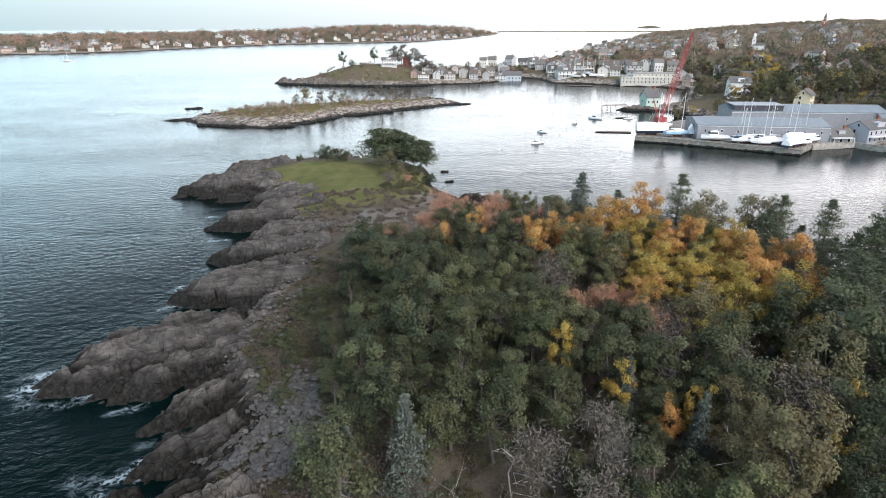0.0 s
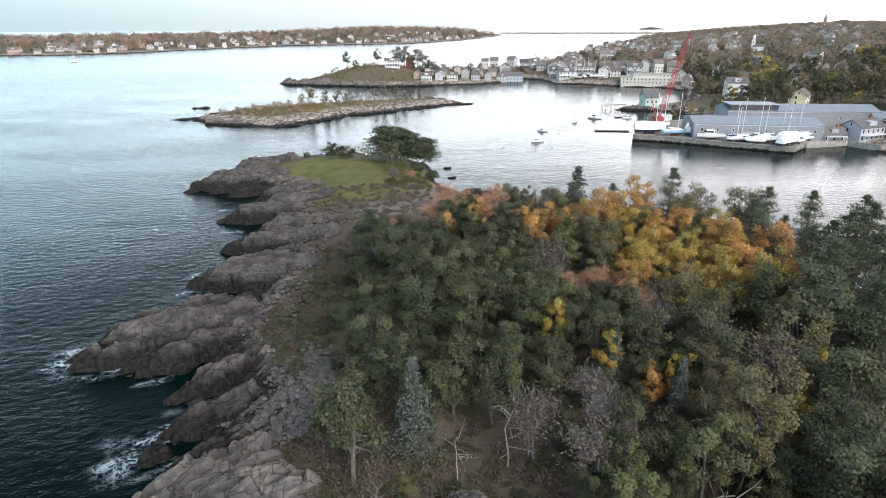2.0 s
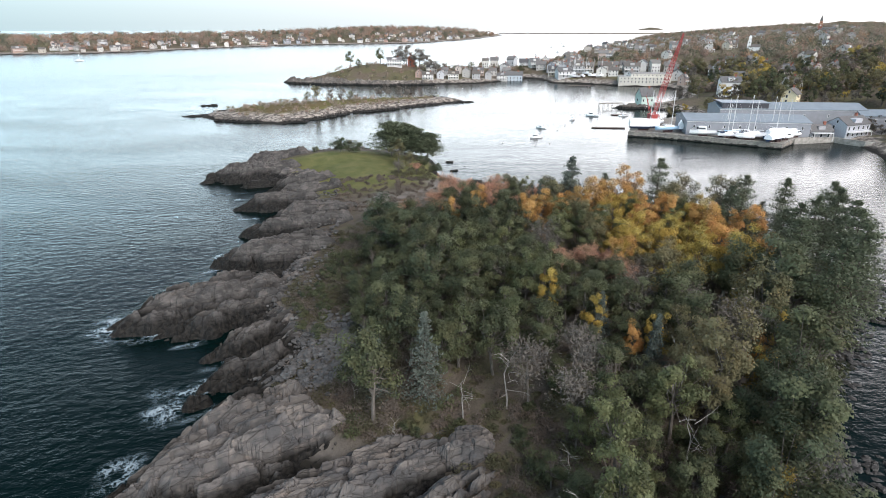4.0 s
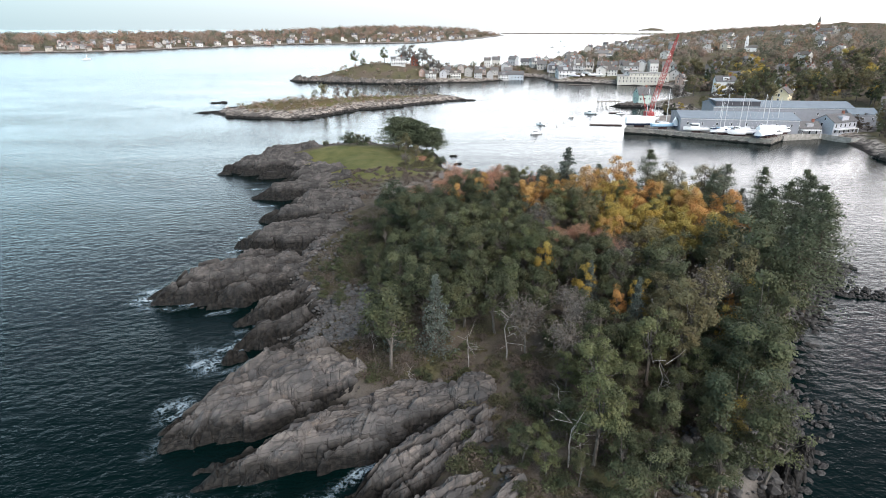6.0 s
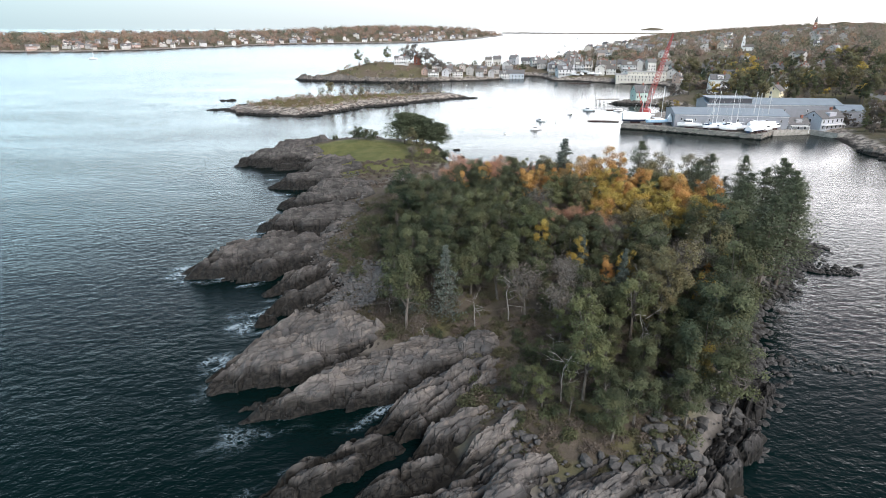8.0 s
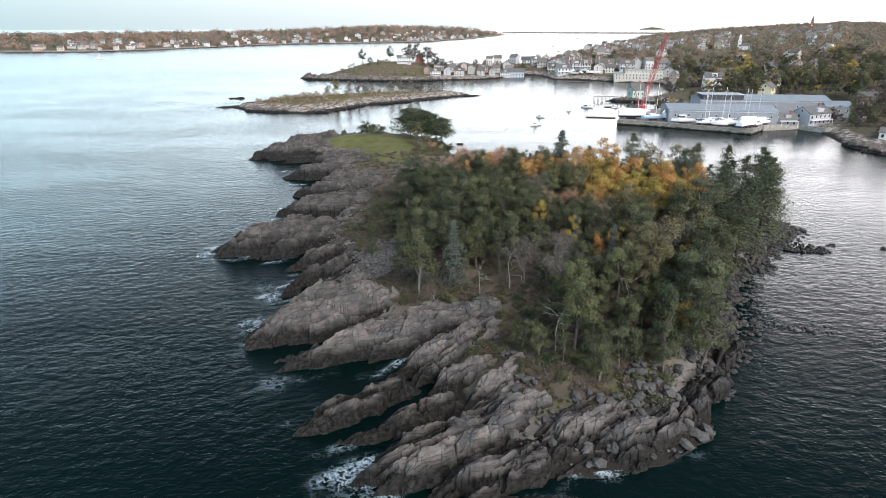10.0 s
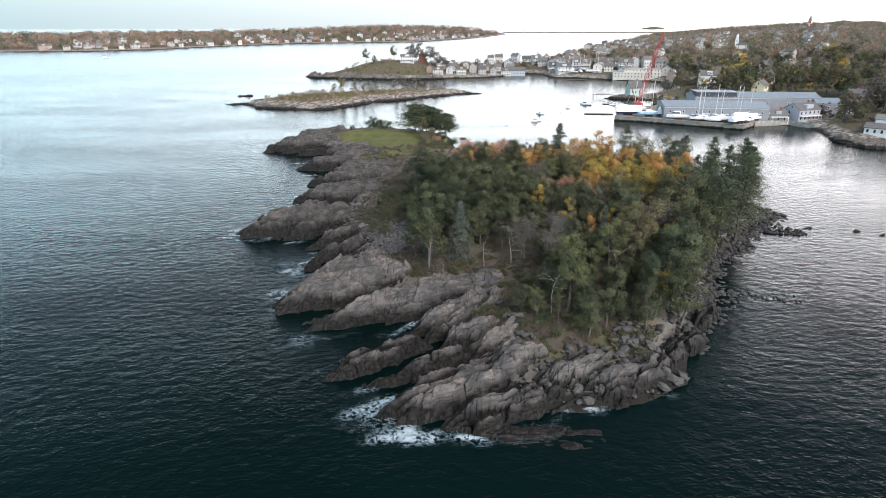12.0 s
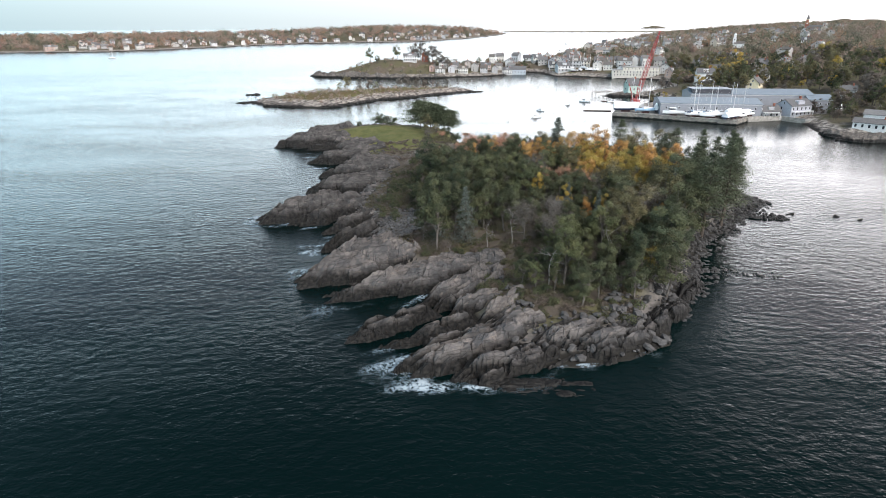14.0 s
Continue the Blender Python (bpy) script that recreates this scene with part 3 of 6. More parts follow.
def shore_rock():
    """Low broken bedrock between the ledges and the soil, laid out along the rock's grain."""
    res, grain = 0.4, radians(32)
    c, s = math.cos(grain), math.sin(grain)
    u, v = np.meshgrid(np.arange(-10, 236, res), np.arange(44, 304, res))
    x, y = u * c - v * s, u * s + v * c
    d = inside_distance(x, y, ISLAND)
    edge = 4 * fbm(x / 6, y / 6, 61, 4)
    west = smooth(11, 5, d + edge + 0.35 * np.clip(x + 14, 0, 99)) * smooth(6, -2, x)
    south = smooth(15, 8, d + edge) * smooth(114, 104, y + 0.25 * x)
    north = smooth(14, 8, d + edge) * smooth(-24, -32, x) * smooth(240, 250, y)
    m = np.clip(np.maximum.reduce([west, south, north]), 0, 1) * (y < 318)
    relief, cell = slabs(u, v, 71)
    z = island_height(x, y) + m * (0.35 + 0.8 * relief) - 2.2 * (1 - m) - 0.9 * smooth(7, 1, d) * smooth(140, 128, y)
    faces = grid_faces(u.shape[1], u.shape[0])
    faces = faces[((m > 0.05) & (d > -5))[:-1, :-1].ravel()]
    used, inverse = np.unique(faces, return_inverse=True)
    me = mesh_np("bedrock", np.stack([u, v, z], -1).reshape(-1, 3)[used], inverse.reshape(-1, 4), ROCK)
    ob = thing("bedrock", "bare jointed granite bedrock along the shore", "rock", kind="structure", data=me)
    ob.matrix_basis = pose(0, 0, 0, 0, 0, 32)


shore_rock()


# ---- foam ----
def foam(cx, cy, rx, ry, turn, seed, cover=0.5):
    """A torn wash of broken water that lies on the sea, densest along its middle."""
    res = 0.22
    rx, ry = rx * 1.35, ry * 1.45
    nx, ny = int(2 * rx / res), int(2 * ry / res)
    u, v = np.meshgrid(np.linspace(-rx, rx, nx), np.linspace(-ry, ry, ny))
    bend = v + 0.35 * ry * fbm(u / 3.5 + seed, v * 0, seed + 5, 3)
    r = np.hypot(u / rx, bend / ry)
    heap = 0.5 + 0.9 * fbm(u / 3.0 + seed * 3, v / 1.7, seed + 2, 4)
    froth = np.clip((1 - r ** 1.6), 0, 1) * heap * (0.45 + cover)
    z = 0.05 + 0.22 * np.clip(froth - 0.3, 0, 1) + 0.04 * fbm(u, v, seed + 4, 2)
    faces = grid_faces(nx, ny)[(froth > 0.03)[:-1, :-1].ravel()]
    used, inverse = np.unique(faces, return_inverse=True)
    me = mesh_np("sea_foam", np.stack([u, v, z], -1).reshape(-1, 3)[used], inverse.reshape(-1, 4), FOAM, flat=False)
    attribute(me, "froth", froth.ravel()[used])
    ob = thing("sea_foam", "white lacy foam of a breaking wave on dark water", "foam", "surf", "stuff", me)
    ob.matrix_basis = pose(cx, cy, 0, 0, 0, turn)


for k, f in enumerate(((-5, 89.6, 9.5, 1.7, 24, .8), (-10, 86, 4.5, 3.0, 40, .6), (-4, 80.8, 6.5, 2.8, 8, .72), (4, 80, 4.5, 1.6, -8, .6),
                       (-8, 84.5, 7, 4.5, 10, .45), (13, 80.5, 5, 2.0, 5, .4), (19, 85.6, 4, 1.5, 20, .4), (24, 86.2, 4, 1.5, 5, .55), (34, 88, 4, 1.2, 10, .3),
                       (-4, 112.6, 4.4, 1.7, 40, .9), (-8, 109.6, 3.2, 1.6, 30, .45), (-15, 100, 6, 1.5, 32, .5), (-12, 91.5, 4, 1.2, 20, .4),
                       (-31, 119, 4.0, 1.8, 30, .55), (-33, 126, 4.0, 2.6, 60, .7), (-22, 108, 8, 4, 30, .18))):
    foam(*f[:5], 50 + k, f[5])
for k, f in enumerate(((-31, 145.5, 5.5, 3.6, 30, .75), (-33, 138.5, 4.0, 3.4, 60, .8), (-25, 139, 5.5, 1.4, 35, .7), (-25, 152.4, 6, 1.4, 25, .75),
                       (-53, 166, 4.0, 5.5, 10, .7), (-46, 160, 6.5, 1.5, 22, .75), (-35, 158, 4, 1.0, 25, .5), (-43, 190, 4.0, 2.6, 20, .6),
                       (-44, 200, 2.4, 3.5, 0, .45), (-42, 209.5, 4, 1.2, 10, .5), (-46, 230, 9, 1.6, -12, .6), (-42, 222, 4, 1.5, 0, .35),
                       (-53, 249, 6, 1.5, 10, .55), (-73, 270, 3, 3, 0, .5), (-66, 232, 9, 1.2, -25, .28), (-182, 459, 9, 3.5, 10, .75), (-60, 256, 7, 2, 15, .4))):
    foam(*f[:5], 70 + k, f[5])

# ---- trees of the island ----
def leaf_quads(centres, size, rng, up=0.4, long=1.0, outward=None):
    """Small three-cornered leaves round the given points, each with a tilt of its own."""
    n = len(centres)
    normal = rng.normal(size=(n, 3))
    if outward is None:
        normal[:, 2] = np.abs(normal[:, 2]) + up
    else:
        normal = 0.55 * normal + 1.25 * outward + np.array([0, 0, up])
    normal /= np.linalg.norm(normal, axis=1)[:, None]
    a = np.cross(normal, rng.normal(size=(n, 3)))
    a /= np.linalg.norm(a, axis=1)[:, None] + 1e-6
    b = np.cross(normal, a)
    s = size * rng.uniform(0.6, 1.35, n)[:, None]
    v = np.stack([centres - a * s * 0.56 * long - b * s * 0.2, centres + a * s * 0.56 * long - b * s * 0.2, centres + b * s * 0.55], 1)
    return v.reshape(-1, 3), np.arange(3 * n).reshape(-1, 3)


def broadleaf(seed, height, radius, leaf_mat, leaves=5200, leaf=0.245, clumps=34, bark=None, low=0.16, name="broadleaf_tree",
              label="broad-crowned tree among the island's woods", ragged=0.35):
    rng = np.random.default_rng(seed)
    tree = thing(name, label, "tree", "island trees")
    wood = Solid()
    foot = Vector((0, 0, -0.6))
    lean = Vector((rng.normal() * 0.5, rng.normal() * 0.5, height * 0.55))
    knee = Vector((lean.x * 0.3, lean.y * 0.3, height * 0.28))
    r = 0.022 * height
    wood.limb(foot, knee, r, r * 0.75, 6).limb(knee, lean, r * 0.75, r * 0.45, 6)
    points = []
    mid, tall = height * (low + 1) / 2, height * (1 - low) / 2
    weights = []
    for k in range(clumps):
        for _ in range(40):
            d = rng.normal(size=3)
            d /= np.linalg.norm(d)
            if d[2] > -0.75:
                break
        reach = rng.uniform(0.5, 1.0) * (1 + ragged * math.sin(2.3 * math.atan2(d[1], d[0]) + seed) * rng.uniform(0.3, 1))
        c = np.array([d[0] * radius * reach, d[1] * radius * reach, mid + d[2] * tall * reach * rng.uniform(0.85, 1.08)])
        size = radius * rng.uniform(0.16, 0.37)
        weights.append(size ** 2)
        points.append((c, size))
        base = knee.lerp(lean, rng.uniform(0.0, 1.0))
        end = Vector(c)
        bend = base.lerp(end, 0.5) + Vector((0, 0, -0.05 * height * rng.uniform(0, 1)))
        wood.limb(base, bend, r * 0.3, r * 0.2, 4).limb(bend, end, r * 0.2, r * 0.06, 4)
    part("trunk", wood, bark or BARK, tree)
    counts = np.maximum(8, np.array(weights) / sum(weights) * leaves).astype(int)
    spots, facing_out = [], []
    for (c, size), n in zip(points, counts):
        d = rng.normal(size=(n, 3))
        d /= np.linalg.norm(d, axis=1)[:, None]
        spots.append(c + d * size * (rng.uniform(0.15, 1.0, n) ** 0.45)[:, None] * np.array([1, 1, 0.75]) + rng.normal(size=(n, 3)) * 0.12)
        out = (spots[-1] - np.array([0, 0, mid - 0.35 * tall])) / np.array([radius, radius, tall])
        facing_out.append(0.7 * out + 0.38 * d)
    v, f = leaf_quads(np.concatenate(spots), leaf, rng, 0.25, 1.0, np.concatenate(facing_out))
    me = mesh_np("crown", v, f, leaf_mat)
    attribute(me, "bough", np.repeat(np.repeat(rng.random(len(counts)), counts), 3))
    part("crown", me, leaf_mat, tree)
    return tree


def branching(wood, a, d, length, r, depth, rng, spread=0.6):
    b = a + d * length
    wood.limb(a, b, r, r * 0.6, 4 if depth > 1 else 3)
    if depth == 0:
        return [b]
    tips = []
    for k in range(3 if depth > 1 else 4):
        t = rng.uniform(0.45, 1.0)
        e = (d + Vector(rng.normal(size=3)) * spread + Vector((0, 0, 0.25))).normalized()
        tips += branching(wood, a.lerp(b, t), e, length * rng.uniform(0.55, 0.8), r * 0.5, depth - 1, rng, spread)
    return tips


def bare_tree(seed, height, wood_mat, leaf_mat=None, leaves=0, leaf=0.26, long=1.0, name="bare_tree", label="leafless grey tree with fine upright twigs"):
    rng = np.random.default_rng(seed)
    tree = thing(name, label, "tree", "island trees")
    wood = Solid()
    tips = []
    r = 0.017 * height
    top = Vector((rng.normal() * 0.4, rng.normal() * 0.4, height * 0.45))
    wood.limb((0, 0, -0.6), top, r, r * 0.7, 6)
    for k in range(6):
        a = 2 * math.pi * k / 6 + rng.uniform(-0.4, 0.4)
        d = Vector((math.cos(a) * 0.6, math.sin(a) * 0.6, 1)).normalized()
        tips += branching(wood, Vector((0, 0, 0)).lerp(top, rng.uniform(0.5, 1)), d, height * 0.22, r * 0.5, 3, rng, 0.45)
    part("trunk", wood, wood_mat, tree)
    if leaf_mat:
        pick = np.array([tuple(t) for t in tips])[rng.integers(0, len(tips), leaves)]
        v, f = leaf_quads(pick + rng.normal(size=(leaves, 3)) * (0.35 if long == 1.0 else 0.6), leaf, rng, 0.4, long)
        me = mesh_np("crown", v, f, leaf_mat)
        attribute(me, "bough", np.full(3 * leaves, 0.45))
        part("crown", me, leaf_mat, tree)
    return tree


def snag(seed, height, name="dead_tree", label="bleached dead tree trunk with broken bare limbs", arms=9):
    rng = np.random.default_rng(seed)
    tree = thing(name, label, "dead tree", "dead trees")
    wood = Solid()
    r = 0.011 * height + 0.03
    a = Vector((0, 0, -0.5))
    for k in range(5):
        b = Vector((rng.normal() * 0.18 * k, rng.normal() * 0.18 * k, height * (k + 1) / 5))
        wood.limb(a, b, r * (1 - 0.16 * k), r * (1 - 0.16 * (k + 1)), 6)
        a = b
    limbs = wood
    for k in range(arms):
        z = height * rng.uniform(0.3, 0.95)
        t = rng.uniform(0, 6.3)
        d = Vector((math.cos(t), math.sin(t), rng.uniform(-0.1, 0.7))).normalized()
        p = Vector((0, 0, z))
        q = p + d * height * rng.uniform(0.12, 0.28)
        limbs.limb(p, q, r * 0.4, r * 0.22, 4)
        for _ in range(2):
            e = (d + Vector(rng.normal(size=3)) * 0.6).normalized()
            limbs.limb(q, q + e * height * rng.uniform(0.06, 0.15), r * 0.22, 0.015, 3)
    part("trunk", wood, DEADWOOD, tree)
    return tree


def pine(seed, height, radius, needle, flat=True, name="pine_tree", label="tall dark pine with layered flat boughs", leaves=3200, start=0.28, size=0.38):
    """Layered pine, or with flat=False a narrow drooping spruce."""
    rng = np.random.default_rng(seed)
    tree = thing(name, label, "conifer tree", "island trees")
    wood = Solid()
    wood.limb((0, 0, -0.6), (0, 0, height * 0.97), 0.02 * height, 0.03, 6)
    spots, boughs = [], []
    tiers = 12 if flat else 18
    for k in range(tiers):
        f = k / (tiers - 1)
        z = height * (start + (0.96 - start) * f)
        reach = radius * ((1 - f) ** 0.5 * 0.95 + 0.1 if flat else (1 - f) * 0.95 + 0.06) * rng.uniform(0.75, 1.15)
        for j in range((4 if radius < 5 else 6) if flat else 6):
            t = rng.uniform(0, 6.3)
            r = reach * rng.uniform(0.6, 1.1)
            rise = rng.uniform(0.0, 0.25) * r if flat else -0.28 * r
            end = Vector((math.cos(t) * r, math.sin(t) * r, z + rise))
            wood.limb((0, 0, z), end, 0.008 * height * (1.1 - f), 0.02, 4)
            boughs.append((end, r, t))
    per = leaves // len(boughs)
    for end, r, t in boughs:
        n = per
        if flat:
            along = rng.uniform(0.4, 1.15, n)
            p = np.stack([end.x * along, end.y * along, np.full(n, end.z)], 1)
            p += rng.normal(size=(n, 3)) * np.array([0.28 * r + 0.15, 0.28 * r + 0.15, 0.16 + 0.03 * r])
        else:
            along = rng.uniform(0.15, 1.1, n)
            p = np.stack([end.x * along, end.y * along, end.z + (1 - along) * 0.28 * r], 1)
            p += rng.normal(size=(n, 3)) * np.array([0.14 * r + 0.1, 0.14 * r + 0.1, 0.12])
        spots.append(p)
    part("trunk", wood, BARK_DARK, tree)
    v, f = leaf_quads(np.concatenate(spots), size, rng, 0.9 if flat else 0.3, 1.4)
    me = mesh_np("crown", v, f, needle)
    attribute(me, "bough", np.repeat(rng.random(len(boughs)), 3 * per))
    part("crown", me, needle, tree)
    return tree


STRAW = leaf_material("dry_grass_blades", (0.125, 0.104, 0.062), (0.098, 0.09, 0.048), (0.075, 0.082, 0.036), 0.2)
MAKERS = {
    "green": [lambda s=s: broadleaf(s, 11, 3.1, LEAF_GREEN, label="dull green broadleaf tree with visible grey trunk") for s in (1, 2, 3)],
    "light": [lambda s=s: broadleaf(s, 11, 3.0, LEAF_LIGHT, leaves=4800, label="light yellow-green broadleaf tree with feathery crown") for s in (4, 5)],
    "dark": [lambda s=s: broadleaf(s, 11, 4.0, LEAF_DARK, leaves=6800, low=0.14, label="dense dark green oak with rounded crown") for s in (6, 7)],
    "yellow": [lambda s=s: broadleaf(s, 11, 3.1, LEAF_YELLOW, leaves=5000, label="autumn tree with golden yellow leaves") for s in (8, 9)],
    "orange": [lambda s=s: broadleaf(s, 11, 3.1, LEAF_ORANGE, leaves=5000, label="autumn tree with glowing orange leaves") for s in (10, 11)],
    "olive": [lambda s=s: broadleaf(s, 11, 3.3, LEAF_OLIVE, leaves=4600, label="half-turned tree with olive-brown autumn leaves") for s in (12, 13)],
    "rust": [lambda s=s: bare_tree(s, 11, BARK, LEAF_RUST, 3200, 0.19, label="nearly bare tree with last rusty pink leaves") for s in (14, 15)],
    "bare": [lambda s=s: bare_tree(s, 10, BARK, GREY_TWIG, 1300, 0.14, 3.0) for s in (16, 17, 18)],
    "pine": [lambda s=s: pine(s, 14, 2.9, NEEDLE, size=0.21, leaves=5200) for s in (19, 20, 21)],
    "bigpine": [lambda s=s: pine(s, 13, 6.2, NEEDLE, label="wide dark spreading pine beside the lawn", leaves=8000, start=0.3, size=0.55) for s in (31, 32)],
    "bush": [lambda s=s: broadleaf(s, 6, 3.6, LEAF_DARK, 3600, 0.3, 30, low=0.02, name="bush", label="dense dark green rounded bush by the lawn") for s in (33, 34)],
    "spruce": [lambda s=s: pine(s, 11, 2.9, NEEDLE_BLUE, False, "spruce_tree", "narrow grey-green spruce with drooping boughs", start=0.08, leaves=4000, size=0.2) for s in (22, 23)],
    "shrub": [lambda s=s: broadleaf(s, 4, 1.9, m, 1500, 0.2, 22, low=0.02, name="shrub", label=l) for s, m, l in (
        (35, LEAF_OLIVE, "olive shrub on the slope above the shore"), (36, LEAF_BRUSH, "dull tawny shrub on the slope above the shore"),
        (37, LEAF_GREEN, "dull green shrub on the slope above the shore"))],
    "snag": [lambda s=s: snag(s, 8) for s in (24, 25, 26)],
}
BUILT_HEIGHT = {"shrub": 4, "pine": 14, "bigpine": 13, "bush": 6, "bare": 10, "snag": 8}
placings = {}


def plant(kind, x, y, height, turn=None, slim=1.0):
    """Notes a tree of that height for planting on the island's ground."""
    n = sum(len(v) for v in placings.values())
    variant = n % len(MAKERS[kind])
    s = height / BUILT_HEIGHT.get(kind, 11)
    turn = turn if turn is not None else (n * 137.5) % 360
    m = pose(x, y, ground_z(x, y), 0, 0, turn) @ Matrix.Diagonal((s * slim, s * slim, s, 1))
    placings.setdefault((kind, variant), []).append(m)


LANDMARKS = []


def grove(kind, crown_z, spots, centre=0.62):
    """Trees whose crowns' middles hang at a known height over the sea."""
    for x, y in spots:
        h = (crown_z - ground_z(x, y)) / centre
        LANDMARKS.append((x, y, kind))
        plant(kind, x, y, h)


grove("dark", 14.5, [(2, 180), (7, 160), (-2, 186), (64, 157), (9, 184), (66, 150)])
grove("green", 14.3, [(13, 170), (21, 183), (19, 159), (16, 190), (25, 197), (14, 158), (26, 154), (24, 166), (6, 171)])
grove("light", 14.0, [(12, 166), (23, 154), (33, 176), (22, 171), (43, 183), (28, 160)])
grove("orange", 14.0, [(29, 188), (66, 180), (50, 204), (58, 208), (63, 171), (54, 186), (45, 198), (33, 194), (60, 190), (72, 176)])
grove("yellow", 13.6, [(49, 178), (57, 178), (52, 170), (59, 168), (46, 170), (68, 187), (64, 162), (55, 162), (49, 190)])
grove("olive", 13.6, [(41, 178), (41, 188), (70, 203), (78, 197), (58, 146), (37, 203), (48, 160), (44, 130), (64, 196)])
grove("rust", 13.6, [(31, 163), (36, 166), (10, 207), (16, 214), (22, 202), (35, 207), (26, 216), (13, 219), (40, 158)], 0.7)
grove("bare", 13.0, [(41, 152), (48, 149), (44, 159), (28, 131), (20, 132), (53, 141), (6, 200), (36, 210), (28, 169)], 0.7)
grove("pine", 14.6, [(91, 178), (87, 168), (78, 153), (66, 209), (82, 160), (93, 183), (79, 192), (69, 145), (86, 188), (78, 170), (72, 160), (84, 174), (73, 186)])
grove("spruce", 11.5, [(38, 136), (6, 135), (33, 205), (62, 150)], 0.55)
for x, y, h in ((32, 144, 10), (52, 133, 9.5), (61, 143, 10), (49, 121, 8), (57, 150, 10.5), (40, 140, 9), (46, 154, 11), (26, 151, 10), (63, 156, 11)):
    plant("yellow", x, y, h, slim=0.7)
for x, y, h in ((36, 139, 8.5), (55, 139, 9), (42, 164, 11.5), (19, 197, 11), (12, 192, 10.5)):
    plant("orange", x, y, h, slim=0.75)
plant("spruce", 43, 207, 17, slim=1.5)
grove("green", 12.5, [(-1, 131), (11, 141), (16, 139), (4, 142), (23, 141), (58, 133), (49, 119), (30, 128), (13, 150), (0, 150), (20, 147)])
grove("green", 13.2, [(38, 147), (44, 148), (34, 152), (50, 153), (31, 147), (45, 142), (38, 157)])
grove("light", 12.5, [(27, 117), (18, 144), (24, 108), (36, 124)])
grove("dark", 11.0, [(43, 113), (49, 122), (57, 138), (52, 128)])
grove("green", 9.0, [(27, 106), (34, 113), (38, 117), (40, 111), (30, 104), (37, 104), (45, 108), (31, 120), (22, 113), (26, 101)])
plant("yellow", 42, 113, 8)
for x, y, h in ((21, 108, 8.5), (-3, 121, 3.5), (36, 119, 9), (42, 127, 11), (17, 132, 9), (11, 131, 7), (2, 127, 4), (-4, 136, 4), (40, 131, 9), (22, 118, 5)):
    plant("snag", x, y, h)
# shrubs on the western slope, between the stones and the wood
random.seed(8)
for k in range(70):
    y = random.uniform(146, 222)
    x = -17.5 + 0.16 * max(0, y - 165) + 11 * random.random() + 7 * smooth(160, 148, y)
    plant("shrub", x, y, random.uniform(1.4, 3.6))
for k in range(30):
    x, y = random.uniform(2, 46), random.uniform(99, 132)
    if inside_distance(np.array([x]), np.array([y]), FOREST)[0] > -5:
        plant("shrub", x, y, random.uniform(1.2, 2.6))
# trees beside the lawn at the far end
for x, y, h in ((-6, 293, 13.5), (2, 290, 13.5), (8, 294, 11.5), (-1, 298, 13)):
    plant("bigpine", x, y, h)
plant("bush", -26, 294, 6)
plant("bush", -21, 295, 5.5)
plant("olive", -3, 279, 10, slim=1.1)
plant("olive", 1, 272, 7)
plant("rust", 4, 266, 5, slim=1.4)
plant("bare", -2, 262, 6, slim=1.3)
plant("bush", -37, 302, 2.6)
plant("bush", 6, 284, 4.5)
plant("bush", 11, 282, 4)

# the rest of the wood takes its kinds from the known trees nearby
random.seed(5)
stand = [(x, y) for x, y, _ in LANDMARKS]
tries = 0
while tries < 6000 and len(stand) < 335:
    tries += 1
    x, y = random.uniform(-8, 98), random.uniform(98, 234)
    d = float(inside_distance(np.array([x]), np.array([y]), FOREST)[0])
    if d < 1.0 or math.hypot((x - 10) / 15, (y - 129) / 9) < 1 or min((x - a) ** 2 + (y - b) ** 2 for a, b in stand) < (3.3 if y < 130 else 3.8) ** 2:
        continue
    near = sorted(LANDMARKS, key=lambda l: (x - l[0]) ** 2 + (y - l[1]) ** 2)[:4]
    kind = random.choice([near[0][2], near[0][2], near[1][2], near[2][2], near[3][2]])
    if kind in ("yellow", "orange", "rust") and (y < 160 or random.random() < 0.35):
        kind = random.choice(["green", "light", "olive", "green", "light", "dark"])
    if kind == "bare" and random.random() < 0.6:
        kind = "green"
    stand.append((x, y))
    h = random.uniform(6.0, 11.5) * (0.72 if y < 124 else 1.0) * (0.8 + 0.2 * min(1, d / 8))
    plant(kind, x, y, h * (1.2 if kind == "pine" else 1))

for (kind, variant), spots in placings.items():
    first = MAKERS[kind][variant]()
    for m in spots[1:]:
        copy_thing(first, m)
    first.matrix_basis = spots[0]


